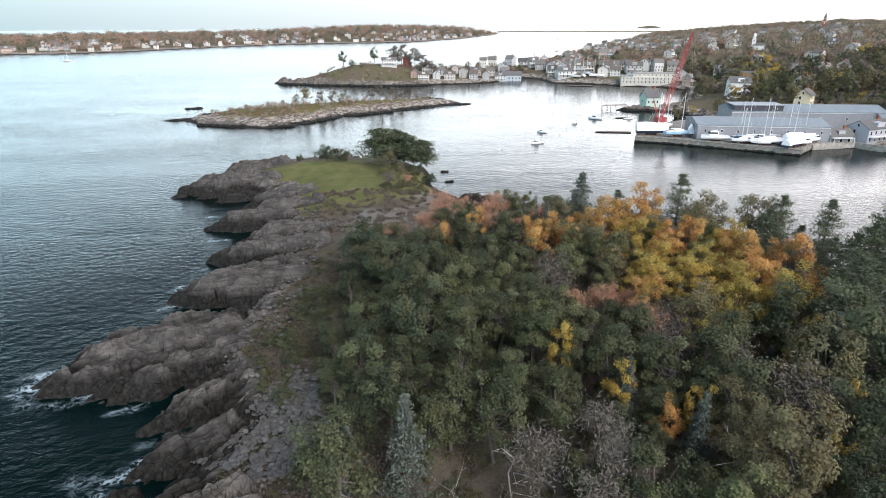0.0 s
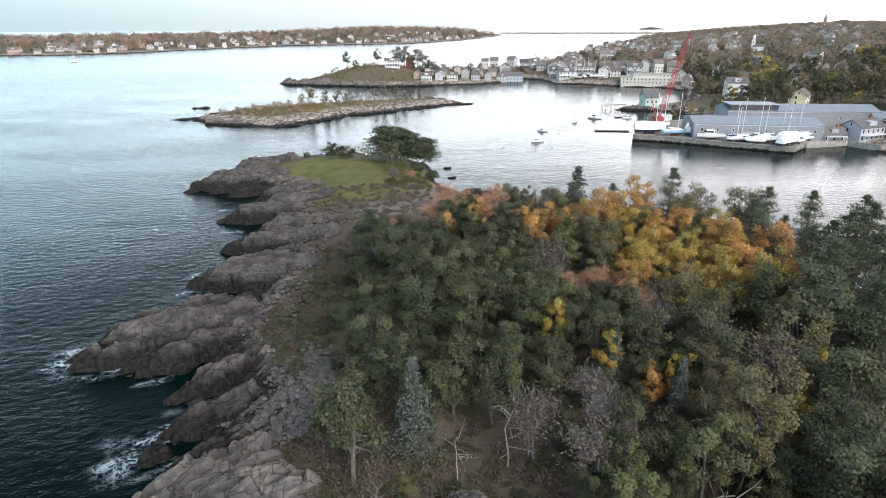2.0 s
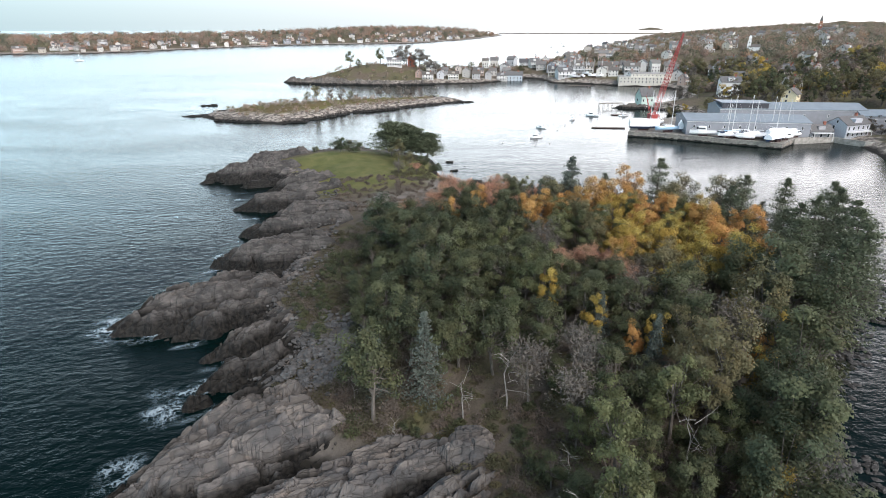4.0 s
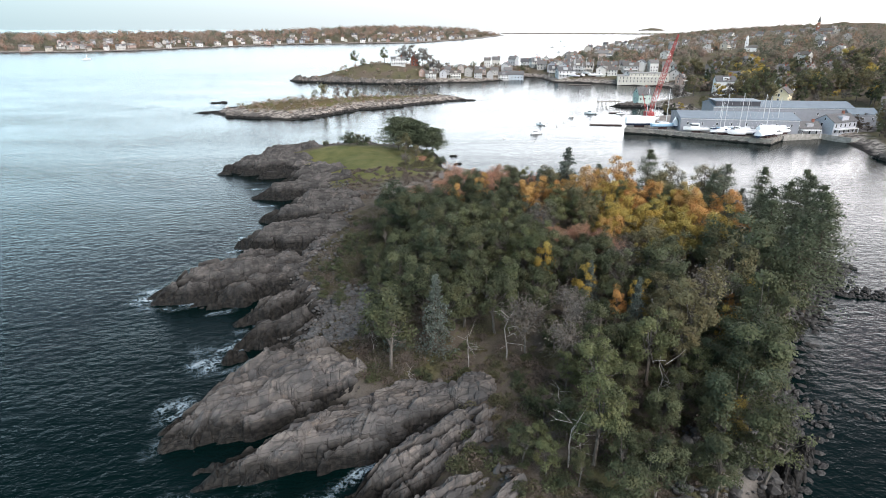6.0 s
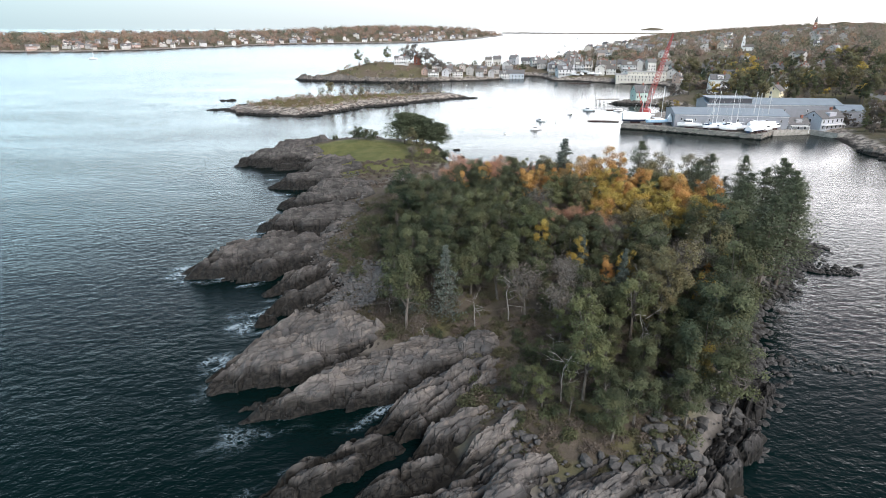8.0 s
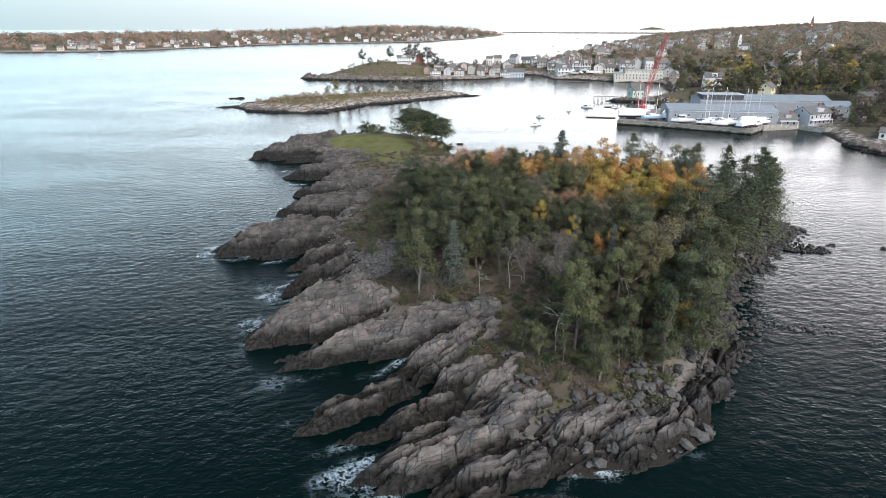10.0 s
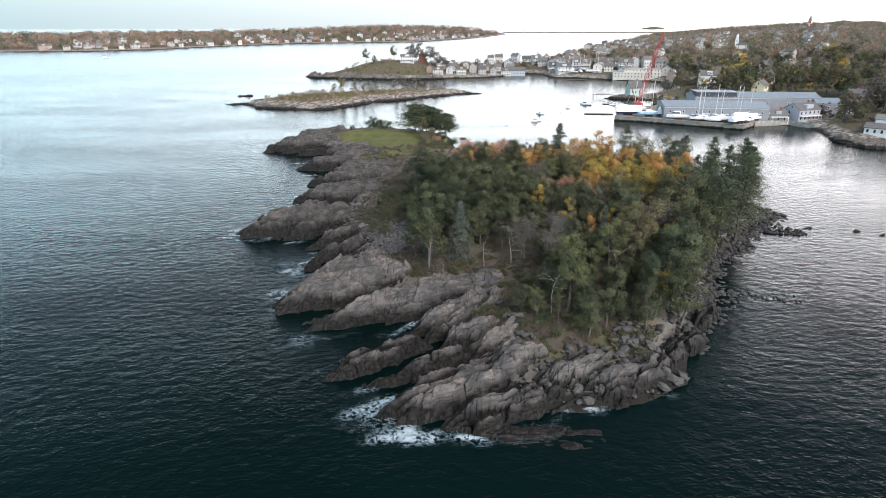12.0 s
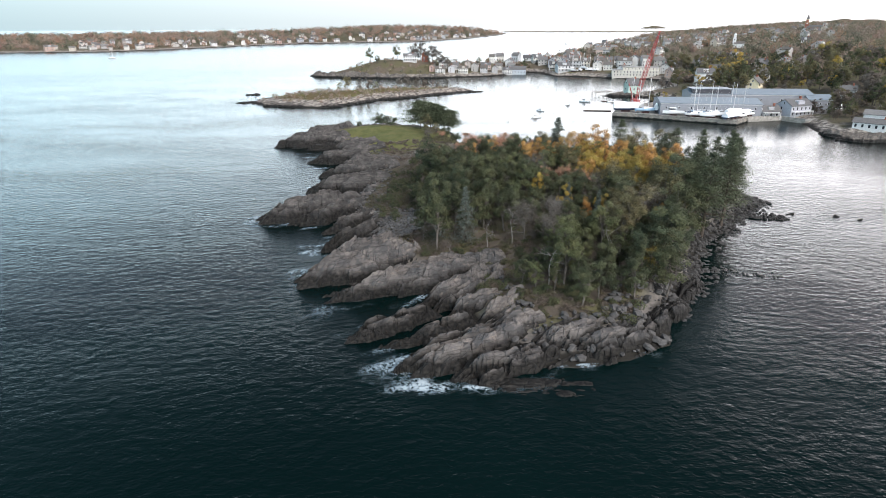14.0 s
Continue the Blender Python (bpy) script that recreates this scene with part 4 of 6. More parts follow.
def scrub(name, label, count, leaf_mat, region, size, seed, leaf=0.3, per=90, tall=0.8, reach=-7, category="undergrowth"):
    """Low bushes as one mass of small leaves and twigs over a stretch of ground."""
    rng = np.random.default_rng(seed)
    x, y = rng.uniform(region[0], region[1], count * 6), rng.uniform(region[2], region[3], count * 6)
    ok = (inside_distance(x, y, ISLAND) > 6) & (inside_distance(x, y, FOREST) > reach)
    x, y = x[ok][:count], y[ok][:count]
    spots = zip(x, y, island_height(x, y), rng.uniform(0.6, 1.3, len(x)) * size)
    all_spots = []
    for x, y, z, s in spots:
        d = rng.normal(size=(per, 3))
        d /= np.linalg.norm(d, axis=1)[:, None]
        d[:, 2] = np.abs(d[:, 2])
        all_spots.append(np.array([x, y, z]) + d * s * (rng.uniform(0.1, 1, per) ** 0.5)[:, None] * np.array([1, 1, tall]))
    v, f = leaf_quads(np.concatenate(all_spots), leaf, rng, 0.2, 1.5)
    me = mesh_np(name, v, f, leaf_mat)
    attribute(me, "bough", np.repeat(rng.random(len(all_spots)), 3 * per))
    thing(name, label, category, kind="stuff", data=me)


scrub("green_undergrowth", "low olive green bushes under the trees", 260, LEAF_BRUSH, (-12, 95, 96, 225), 1.5, 41, 0.22, 230)
scrub("brown_undergrowth", "leafless brown brush on the slopes", 360, TWIG, (-14, 60, 98, 220), 1.3, 42, 0.2, 220)
scrub("dry_grass", "dry tawny grass and weeds between rocks and wood", 760, STRAW, (-24, 60, 92, 250), 0.7, 44, 0.16, 130, 0.6, -16)
scrub("edge_brush", "olive and brown brush along the western slope", 520, LEAF_BRUSH, (-22, 4, 128, 232), 1.2, 45, 0.2, 190, 0.9, -14)
scrub("bare_brush", "grey leafless brush on the western slope", 420, TWIG, (-20, 4, 126, 226), 1.5, 48, 0.17, 200, 1.0, -12)
scrub("lawn_brush", "leafless brown brush at the lawn's edge", 260, TWIG, (-22, 18, 224, 259), 0.9, 46, 0.24, 110, 0.9, -60)
scrub("slope_brush", "brown brush below the pines by the beach", 60, LEAF_BRUSH, (-4, 14, 256, 284), 1.3, 47, 0.26, 110, 0.9, -90)
scrub("green_bushes", "dark green evergreen bushes along the wood's edge", 200, LEAF_GREEN, (-12, 60, 96, 190), 1.6, 43, 0.21, 300)
scrub("heath_brush", "brown leafless brush on the southern slope", 230, TWIG, (-2, 44, 99, 134), 0.95, 49, 0.15, 170, 0.9, -14)
scrub("heath_grass", "olive grass and weeds on the southern slope", 260, LEAF_BRUSH, (-2, 46, 96, 134), 0.8, 50, 0.15, 140, 0.6, -14)


# ---- the town, the far neck and the small islands ----
TOWN = [(-120, 651), (-100, 634), (-63, 621), (-13, 612), (17, 624), (63, 630), (95, 655), (113, 682), (123, 669), (128, 629),
        (139, 623), (171, 610), (181, 595), (214, 583), (222, 560), (196, 500), (168, 470), (143, 468), (134, 456), (155, 448),
        (172, 425), (150, 395), (125, 380), (120, 362), (150, 340), (180, 331), (199, 333), (206, 318), (194, 292), (198, 274),
        (225, 270), (320, 262), (520, 200), (1500, 300), (2600, 1500), (2500, 2900), (1160, 2927), (760, 2150), (420, 1400),
        (250, 1080), (170, 880), (120, 770), (40, 735), (-60, 705)]
NECK = [(-1250, 1150), (-900, 1215), (-748, 1223), (-652, 1229), (-564, 1301), (-435, 1520), (-333, 1642), (-199, 1697),
        (-24, 1751), (120, 2010), (229, 2304), (368, 2764), (300, 2950), (-150, 2600), (-600, 2350), (-1200, 2100),
        (-2200, 1900), (-2200, 1250)]
ISLET = [(-128, 432), (-115, 415), (-74, 402), (-56, 417), (-34, 448), (-7, 463), (22, 485), (38, 492), (24, 510), (-12, 500),
         (-50, 488), (-90, 468), (-118, 450)]
YARD = [(108, 353), (121, 347.5), (166, 319), (178, 330), (200, 336), (262, 352), (252, 398), (160, 404), (138, 392), (118, 374)]


def town_height(x, y):
    d = inside_distance(x, y, TOWN) + 3 * fbm(x / 15, y / 15, 80, 3)
    z = -3 + 3.2 * smooth(-6, 0, d) + 3.3 * smooth(0, 8, d) + 6 * smooth(10, 44, d) + 6 * smooth(8, 36, d) * smooth(40, -50, x)
    hill = smooth(150, 330, x + 0.12 * (y - 300)) * smooth(40, 260, d)
    z = z + 15 * hill + 16 * smooth(200, 520, d) * smooth(200, 500, x)
    z = z + 3 * fbm(x / 90, y / 90, 81, 3) * smooth(20, 80, d)
    w = smooth(-22, 2, inside_distance(x, y, YARD))
    return z * (1 - w) + np.minimum(z, 2.4) * w


def neck_height(x, y):
    d = inside_distance(x, y, NECK)
    return -3 + 3 * smooth(-10, 0, d) + 4 * smooth(0, 20, d) + (11 + 13 * smooth(-650, -150, x)) * smooth(15, 230, d) + 3 * fbm(x / 120, y / 120, 91, 3) * smooth(20, 80, d)


def islet_height(x, y):
    d = inside_distance(x, y, ISLET) + 2.5 * fbm(x / 12, y / 12, 95, 4)
    return -2 + 2.2 * smooth(-6, 0, d) + 2.2 * smooth(0, 6, d) + 3.2 * smooth(6, 24, d) + 0.5 * fbm(x / 5, y / 5, 96, 4)


def height_at(f, x, y):
    return float(f(np.array([float(x)]), np.array([float(y)]))[0])


def far_land_material(name, wood, lawn, rocky):
    n = Nodes(name, 0.95, spec=0.1)
    c = n.mix(n.ramp(n.noise(0.06, 5), (0.40, 0.0), (0.6, 1.0)), wood, lawn)
    c = n.mix(n.ramp(n.noise(0.6, 5), (0.45, 0.0), (0.7, 0.5)), c, tuple(v * 0.5 for v in wood))
    stone = n.mix(n.ramp(n.noise(0.4, 6), (0.4, 0.0), (0.6, 1.0)), (0.10, 0.09, 0.08), (0.36, 0.32, 0.28))
    edge = n.calc("ADD", n.height(), n.calc("MULTIPLY", n.calc("SUBTRACT", n.noise(0.12, 5), 0.5), 3.0))
    c = n.mix(n.ramp(n.calc("DIVIDE", edge, 6.0), (rocky, 1.0), (rocky + 0.12, 0.0)), c, stone)
    c = n.mix(n.ramp(n.calc("DIVIDE", edge, 3.0), (0.2, 1.0), (0.42, 0.0)), c, (0.028, 0.026, 0.024))
    n.color(c)
    n.bump(n.noise(0.5, 6), 0.8, 0.8)
    return n.m


LAND = far_land_material("town_soil", (0.13, 0.105, 0.08), (0.115, 0.108, 0.06), 0.5)
LAND_ISLET = far_land_material("islet_turf", (0.12, 0.095, 0.05), (0.13, 0.125, 0.05), 0.55)


def land(name, label, f, outline, step, margin, material, category):
    xs, ys = [p[0] for p in outline], [p[1] for p in outline]
    gx = np.arange(min(xs) - margin, max(xs) + margin, step)
    gy = np.arange(min(ys) - margin, max(ys) + margin, step)
    x, y = np.meshgrid(gx, gy)
    z = f(x, y)
    faces = grid_faces(len(gx), len(gy))
    keep = inside_distance(x, y, outline) > -margin
    faces = faces[keep[:-1, :-1].ravel()]
    used, inverse = np.unique(faces, return_inverse=True)
    me = mesh_np(name, np.stack([x, y, z], -1).reshape(-1, 3)[used], inverse.reshape(-1, 4), material, flat=False)
    return thing(name, label, category, kind="structure", data=me)


land("town_ground", "hilly wooded town shore with rocky edge", town_height, TOWN, 11, 22, LAND, "land")
land("neck_ground", "low wooded peninsula across the harbour", neck_height, NECK, 16, 30, LAND, "land")
land("islet_ground", "low grassy islet with bare rock rim", islet_height, ISLET, 1.2, 8, LAND_ISLET, "island")

# rocky rims of the islet, the headland and the shore below the low house
for k, r in enumerate([(-142, 431, -112, 440, 7, 0.9), (-120, 424, -92, 410, 12, 2.2), (-96, 412, -62, 408, 10, 2.0), (-64, 412, -40, 440, 6, 1.7),
                       (-42, 440, -8, 460, 5, 1.7), (-8, 461, 20, 482, 5, 1.3), (16, 484, 42, 492, 5, 0.9), (-128, 452, -100, 458, 7, 1.6)]):
    ledge(*r, 30 + k, 0.9, name="islet_ledge", material=ROCK_FAR, blocks=1.0, label="bare grey rock rim of the grassy islet")
for k, r in enumerate([(-124, 650, -98, 636, 14, 4.0), (-102, 640, -62, 626, 16, 5.5), (-66, 626, -20, 616, 12, 4.0), (-22, 615, 16, 622, 9, 3.0)]):
    ledge(*r, 44 + k, 1.2, name="headland_ledge", material=ROCK_FAR, blocks=1.6, label="brown rock slope at the foot of the headland")
for k, r in enumerate([(192, 276, 218, 272, 12, 3.2), (214, 273, 250, 270, 12, 3.6), (194, 290, 204, 280, 8, 2.6), (132, 456, 156, 452, 8, 2.0)]):
    ledge(*r, 52 + k, 0.9, name="shore_ledge", material=ROCK_FAR, blocks=1.4, label="dark rock shore below the houses")
for k, (x, y, s) in enumerate([(-143, 481, 7), (-138, 482, 5), (17, 300, 2.6), (18, 285, 3), (22, 292, 2), (104, 164, 2.5), (111, 160, 3),
                               (116, 161, 2), (121, 158, 1.6), (22, 520, 6), (12, 523, 7)]):
    ledge(x - s * 0.6, y, x + s * 0.6, y + 0.4, s * 0.6, 0.12 * s + 0.1, 60 + k, 0.4, name="sea_rock", material=ROCK_DARK,
          label="black wet rock that breaks the sea's surface")


# ---- houses ----
def wall_paint():
    n = Nodes("clapboard_paint", 0.7)
    c = n.ramp(n.any(), (0.0, (0.60, 0.60, 0.59)), (0.22, (0.56, 0.54, 0.50)), (0.40, (0.32, 0.33, 0.34)), (0.60, (0.48, 0.42, 0.33)),
               (0.74, (0.33, 0.36, 0.40)), (0.84, (0.62, 0.61, 0.60)), (0.93, (0.36, 0.22, 0.17)), (1.0, (0.5, 0.49, 0.46)))
    boards = n.node("TexWave", Vector=n.own, Scale=2.2, Distortion=0.0)
    boards.bands_direction = "Z"
    c = n.mix(n.ramp(n.noise(0.8, 5, own=True), (0.3, 0.25), (0.7, 0.0)), c, (0.3, 0.29, 0.27))
    n.color(c)
    n.bump(boards.outputs[0], 0.4, 0.02)
    return n.m


def roof_shingle():
    n = Nodes("asphalt_shingle", 0.9, spec=0.2)
    c = n.ramp(n.any(), (0.0, (0.10, 0.10, 0.105)), (0.4, (0.17, 0.165, 0.165)), (0.7, (0.13, 0.115, 0.10)), (1.0, (0.24, 0.235, 0.23)))
    c = n.mix(n.ramp(n.noise(1.5, 5, own=True), (0.35, 0.0), (0.7, 0.5)), c, (0.07, 0.07, 0.07))
    n.color(c)
    n.bump(n.noise(6, 4, own=True), 0.4, 0.03)
    return n.m


WALL_PAINT, SHINGLE = wall_paint(), roof_shingle()
BRICK = plain("red_brick", (0.30, 0.12, 0.085), 0.9, vary=0.4)
WHITE = plain("white_paint", (0.66, 0.66, 0.655), 0.5, vary=0.18)
CREAM = plain("cream_paint", (0.72, 0.62, 0.42), 0.6, vary=0.15)
GLASS_DARK = plain("window_glass", (0.03, 0.035, 0.04), 0.08, vary=0.3, spec=0.5)
WINDOW_FRAME = Solid().box(-0.6, -0.06, -0.9, 0.6, 0.02, 0.9).box(-0.46, -0.09, -0.76, 0.46, 0.0, 0.76).mesh("window", WHITE)
WINDOW_FRAME.materials.append(GLASS_DARK)
WINDOW_FRAME.polygons.foreach_set("material_index", [0] * 6 + [1] * 6)


def add_window(parent, x, y, z, turn=0.0, size=1.0):
    w = new("window", WINDOW_FRAME)
    w.parent = parent
    w.matrix_basis = pose(x, y, z, 0, 0, turn) @ Matrix.Diagonal((size, size, size, 1))


def gable_roof(w, d, h, rise, over=0.5, thick=0.25):
    """Two slopes along x that meet over the middle of a house w wide and d deep."""
    s = Solid()
    for side in (-1, 1):
        ye, yr = side * (d / 2 + over), 0
        low = h - over * rise / (d / 2)
        p = [(-w / 2 - over, ye, low), (w / 2 + over, ye, low), (w / 2 + over, yr, h + rise), (-w / 2 - over, yr, h + rise)]
        s.add(p + [(a, b, c + thick) for a, b, c in p], [(0, 1, 2, 3), (7, 6, 5, 4), (0, 4, 5, 1), (1, 5, 6, 2), (2, 6, 7, 3), (3, 7, 4, 0)])
    return s


def gable_wall(w, d, h, rise):
    s = Solid()
    p = []
    for x in (-w / 2, w / 2):
        p += [(x, -d / 2, -3), (x, d / 2, -3), (x, d / 2, h), (x, 0, h + rise), (x, -d / 2, h)]
    return s.add(p, [(0, 1, 2, 3, 4), (9, 8, 7, 6, 5), (0, 4, 9, 5), (1, 6, 7, 2), (0, 5, 6, 1)])


def house(w, d, h, rise, windows, wall=None, roof=None, label="clapboard house with pitched shingle roof", name="house", wing=False, gable_front=False):
    """windows: columns on the long side. The front faces -y."""
    ob = thing(name, label, "house", "town houses")
    part("wall", gable_wall(w, d, h, rise), wall or WALL_PAINT, ob)
    part("roof", gable_roof(w, d, h, rise), roof or SHINGLE, ob)
    part("chimney", Solid().box(w * 0.2, -0.5, h + rise * 0.3, w * 0.2 + 1.0, 0.5, h + rise + 1.4), BRICK, ob)
    floors = max(1, int(h / 2.8))
    for k in range(floors):
        z = 1.5 + k * 2.8
        for c in range(windows):
            x = (c + 0.5) / windows * w - w / 2
            add_window(ob, x, -d / 2, z)
        if windows > 2:
            add_window(ob, -w / 2, d / 8, z, -90)
    if windows > 2:
        add_window(ob, -w / 2, 0, h + rise * 0.35, -90, 0.8)
    if wing:
        part("dormer", Solid().box(-w * 0.15, -d * 0.45, h, w * 0.15, 0, h + rise * 0.8), wall or WALL_PAINT, ob)
        part("porch", Solid().box(-w * 0.45, -d / 2 - 2.2, 2.5, w * 0.45, -d / 2 - 0.01, 2.8).box(-w * 0.45, -d / 2 - 2.2, -1, -w * 0.45 + 0.25, -d / 2 - 1.95, 2.5)
             .box(w * 0.45 - 0.25, -d / 2 - 2.2, -1, w * 0.45, -d / 2 - 1.95, 2.5), WHITE, ob)
    return ob


HOUSE_SPOTS = []
TEMPLATES = [house(10, 8, 5.6, 3.2, 3), house(9, 7.5, 5.6, 3.6, 3, wing=True), house(13, 9, 5.8, 3.0, 4, wing=True), house(8, 9, 8.2, 2.8, 3)]
FAR_TEMPLATES = [house(13, 9, 6, 3.4, 2, label="pale shingled waterfront house among trees"), house(17, 10, 6.5, 4, 2, wing=True, label="large waterfront house with porch"),
                 house(10, 9, 7, 3.5, 2, label="tall pale house among trees")]
house_places = {}


def settle(pool, k, x, y, z, turn, size=1.0):
    HOUSE_SPOTS.append((x, y))
    house_places.setdefault((pool, k), []).append(at(x, y, z, turn, size))


random.seed(11)
facing = lambda x, y: math.degrees(math.atan2(-x, y - 40))
tries = 0
while len(HOUSE_SPOTS) < 140 and tries < 9000:
    tries += 1
    r, a = 560 + 900 * random.random() ** 1.5, radians(random.uniform(6, 36))
    x, y = r * math.sin(a), 60 + r * math.cos(a)
    d = height_at(lambda p, q: inside_distance(p, q, TOWN), x, y)
    if d < 10 or any((x - p) ** 2 + (y - q) ** 2 < 15 ** 2 for p, q in HOUSE_SPOTS):
        continue
    if random.random() < smooth(330, 480, x) * 0.6 and y < 900:
        continue
    settle(0, random.randrange(4), x, y, height_at(town_height, x, y), facing(x, y) + random.choice([0, 0, 90, 20, -25, 70]), random.uniform(0.85, 1.1))
# the streets by the water and on the headland
for x, y, t in ((183, 645, 0), (167, 650, 10), (204, 638, 5), (190, 652, 0), (215, 636, 80), (228, 640, 0), (176, 634, 90), (158, 652, 0), (146, 661, 80), (137, 668, 0),
                (132, 704, 0), (140, 690, 90), (126, 715, 20), (240, 632, 0), (252, 628, 90), (150, 678, 0), (120, 740, 0), (160, 700, 0)):
    settle(0, (int(x) + int(y)) % 4, x, y, height_at(town_height, x, y), facing(x, y) + t)
for x, y, t in ((84, 650, 0), (70, 646, 90), (58, 642, 0), (49, 646, 80), (36, 638, 0), (24, 642, 90), (12, 634, 0), (4, 640, 80), (28, 652, 0), (76, 664, 10), (92, 676, 0), (42, 658, 90), (62, 660, 0), (16, 654, 0)):
    settle(0, (int(x) + int(y)) % 4, x, y, height_at(town_height, x, y), facing(x, y) + t, 0.78)
tries = 0
shore_line = NECK[2:12]
while sum(len(v) for (p, _), v in house_places.items() if p == 1) < 105:
    k = random.randrange(len(shore_line) - 1)
    t = random.random()
    (ax, ay), (bx, by) = shore_line[k], shore_line[k + 1]
    inland = 14 + 150 * random.random() ** 1.8
    length = math.hypot(bx - ax, by - ay)
    x, y = ax + (bx - ax) * t - (by - ay) / length * inland, ay + (by - ay) * t + (bx - ax) / length * inland
    if y > 2300 or any((x - p) ** 2 + (y - q) ** 2 < 20 ** 2 for p, q in HOUSE_SPOTS[-120:]):
        continue
    settle(1, random.randrange(3), x, y, height_at(neck_height, x, y), facing(x, y) + random.choice([0, 0, 0, 15, -20, 70, 90]), random.uniform(0.75, 1.1))
for (pool, k), spots in house_places.items():
    first = (TEMPLATES, FAR_TEMPLATES)[pool][k]
    for m in spots[1:]:
        copy_thing(first, m)
    first.matrix_basis = spots[0]


def one_house(x, y, turn, *size, f=None, **given):
    ob = house(*size, **given)
    ob.matrix_basis = at(x, y, height_at(f or town_height, x, y), facing(x, y) + turn)
    HOUSE_SPOTS.append((x, y))
    return ob


one_house(205, 449, 12, 12, 10, 8.0, 3.0, 5, wall=WHITE, wing=True, label="large white three-storey house with porch on the hillside")
one_house(256, 466, 60, 14, 9, 6.5, 3.5, 4, wall=WHITE, label="white gabled house with dark roof above the boatyard")
one_house(246, 512, 10, 11, 8, 6, 3.2, 3, wall=WHITE, label="white house with dormers among trees")
one_house(222, 409, 75, 9, 8, 8.5, 3.2, 3, wall=CREAM, label="tall cream house with steep gable behind the sheds")
one_house(154, 458, 30, 9, 8, 4.5, 4.5, 3, wall=plain("pale_green_paint", (0.45, 0.56, 0.5), 0.7), label="small pale green gabled house on the point")
one_house(-20, 657, 0, 14, 9, 5.6, 2.0, 6, wall=WHITE, wing=True, label="large white house on the grassy headland")
one_house(96, 652, 0, 16, 10, 7, 3, 5, wall=plain("blue_grey_paint", (0.42, 0.47, 0.52), 0.7), label="blue-grey waterfront boathouse with pitched roof")
one_house(216, 284, -4, 17, 7, 3.0, 1.8, 6, wall=WHITE, label="long low white house on the rocky shore")
one_house(222, 290, -4, 12, 7, 5.2, 1.8, 4, wall=WHITE, label="white two-storey house above the rocky shore")
one_house(269, 382, 0, 9, 7, 4.2, 2.6, 3, wall=plain("dull_grey_paint", (0.42, 0.42, 0.41), 0.7), label="grey house half hidden behind bare trees")
one_house(208, 338, 55, 16, 10, 6.0, 3.0, 5, wall=plain("lilac_grey_paint", (0.45, 0.46, 0.5), 0.7), wing=True, label="grey waterfront house with white balconies")
one_house(193, 337, 30, 10, 7, 3.6, 2.4, 3, wall=plain("grey_shingle", (0.36, 0.36, 0.37), 0.8), wing=True, label="small grey boat office with porch")
one_house(-4, 668, 90, 7, 7, 8, 3, 3, wall=BRICK, label="tall brick house behind bare trees on the headland")


def waterfront_block():
    ob = thing("apartment_building", "long low ivory apartment building on the waterfront", "building")
    part("wall", Solid().box(-22, -8, -3, 22, 8, 5.6).box(-12, -6, 5.6, 22, 8, 8.2), plain("ivory_render", (0.56, 0.53, 0.47), 0.8), ob)
    part("roof", Solid().box(-22.4, -8.4, 5.604, -12.1, 8.4, 5.9).box(-12.6, -6.4, 8.204, 22.4, 8.4, 8.5), plain("flat_roof", (0.35, 0.34, 0.33), 0.9), ob)
    for k in range(14):
        for z in (1.4, 4.1):
            add_window(ob, -20 + 3.05 * k, -8, z, 0, 0.9)
    for k in range(10):
        add_window(ob, -10 + 3.3 * k, -6, 6.9, 0, 0.75)
    ob.matrix_basis = at(204, 598, height_at(town_height, 204, 598) - 1, -14)


waterfront_block()


def church():
    ob = thing("church", "white wooden church with square belfry tower", "church")
    part("wall", gable_wall(18, 11, 7, 4), WHITE, ob)
    part("roof", gable_roof(18, 11, 7, 4), SHINGLE, ob)
    tower = part("tower", Solid().box(-12, -3, -3, -6, 3, 17).box(-11.2, -2.2, 17, -6.8, 2.2, 22), WHITE, ob)
    part("spire", Solid().limb((-9, 0, 22), (-9, 0, 27), 2.6, 0.3, 8), WHITE, tower)
    for z in (8, 14):
        add_window(ob, -9, -3, z, 0, 1.3)
    ob.matrix_basis = at(372, 730, height_at(town_height, 372, 730), facing(372, 730), 0.62)
    HOUSE_SPOTS.append((372, 730))


def town_hall():
    ob = thing("town_hall", "red brick hall with tall clock tower and spire", "town hall")
    part("wall", gable_wall(34, 18, 12, 6), BRICK, ob)
    part("roof", gable_roof(34, 18, 12, 6), SHINGLE, ob)
    tower = part("tower", Solid().box(-20, -4, -3, -12, 4, 26).box(-19.3, -3.3, 26, -12.7, 3.3, 32), BRICK, ob)
    part("cornice", Solid().box(-20.6, -4.6, 25.2, -11.4, 4.6, 26.1).box(-19.8, -3.8, 31.4, -12.2, 3.8, 32.2), CREAM, tower)
    part("spire", Solid().limb((-16, 0, 32.2), (-16, 0, 46), 4.2, 0.2, 8), SHINGLE, tower)
    part("clock_face", Solid().limb((-16, -4.01, 22), (-16, -4.2, 22), 1.6, 1.6, 16), WHITE, tower)
    for k in range(6):
        add_window(ob, -8 + 4.6 * k, -9, 6, 0, 1.8)
    ob.matrix_basis = at(620, 985, height_at(town_height, 620, 985), facing(620, 985), 0.62)
    HOUSE_SPOTS.append((640, 985))


church()
town_hall()

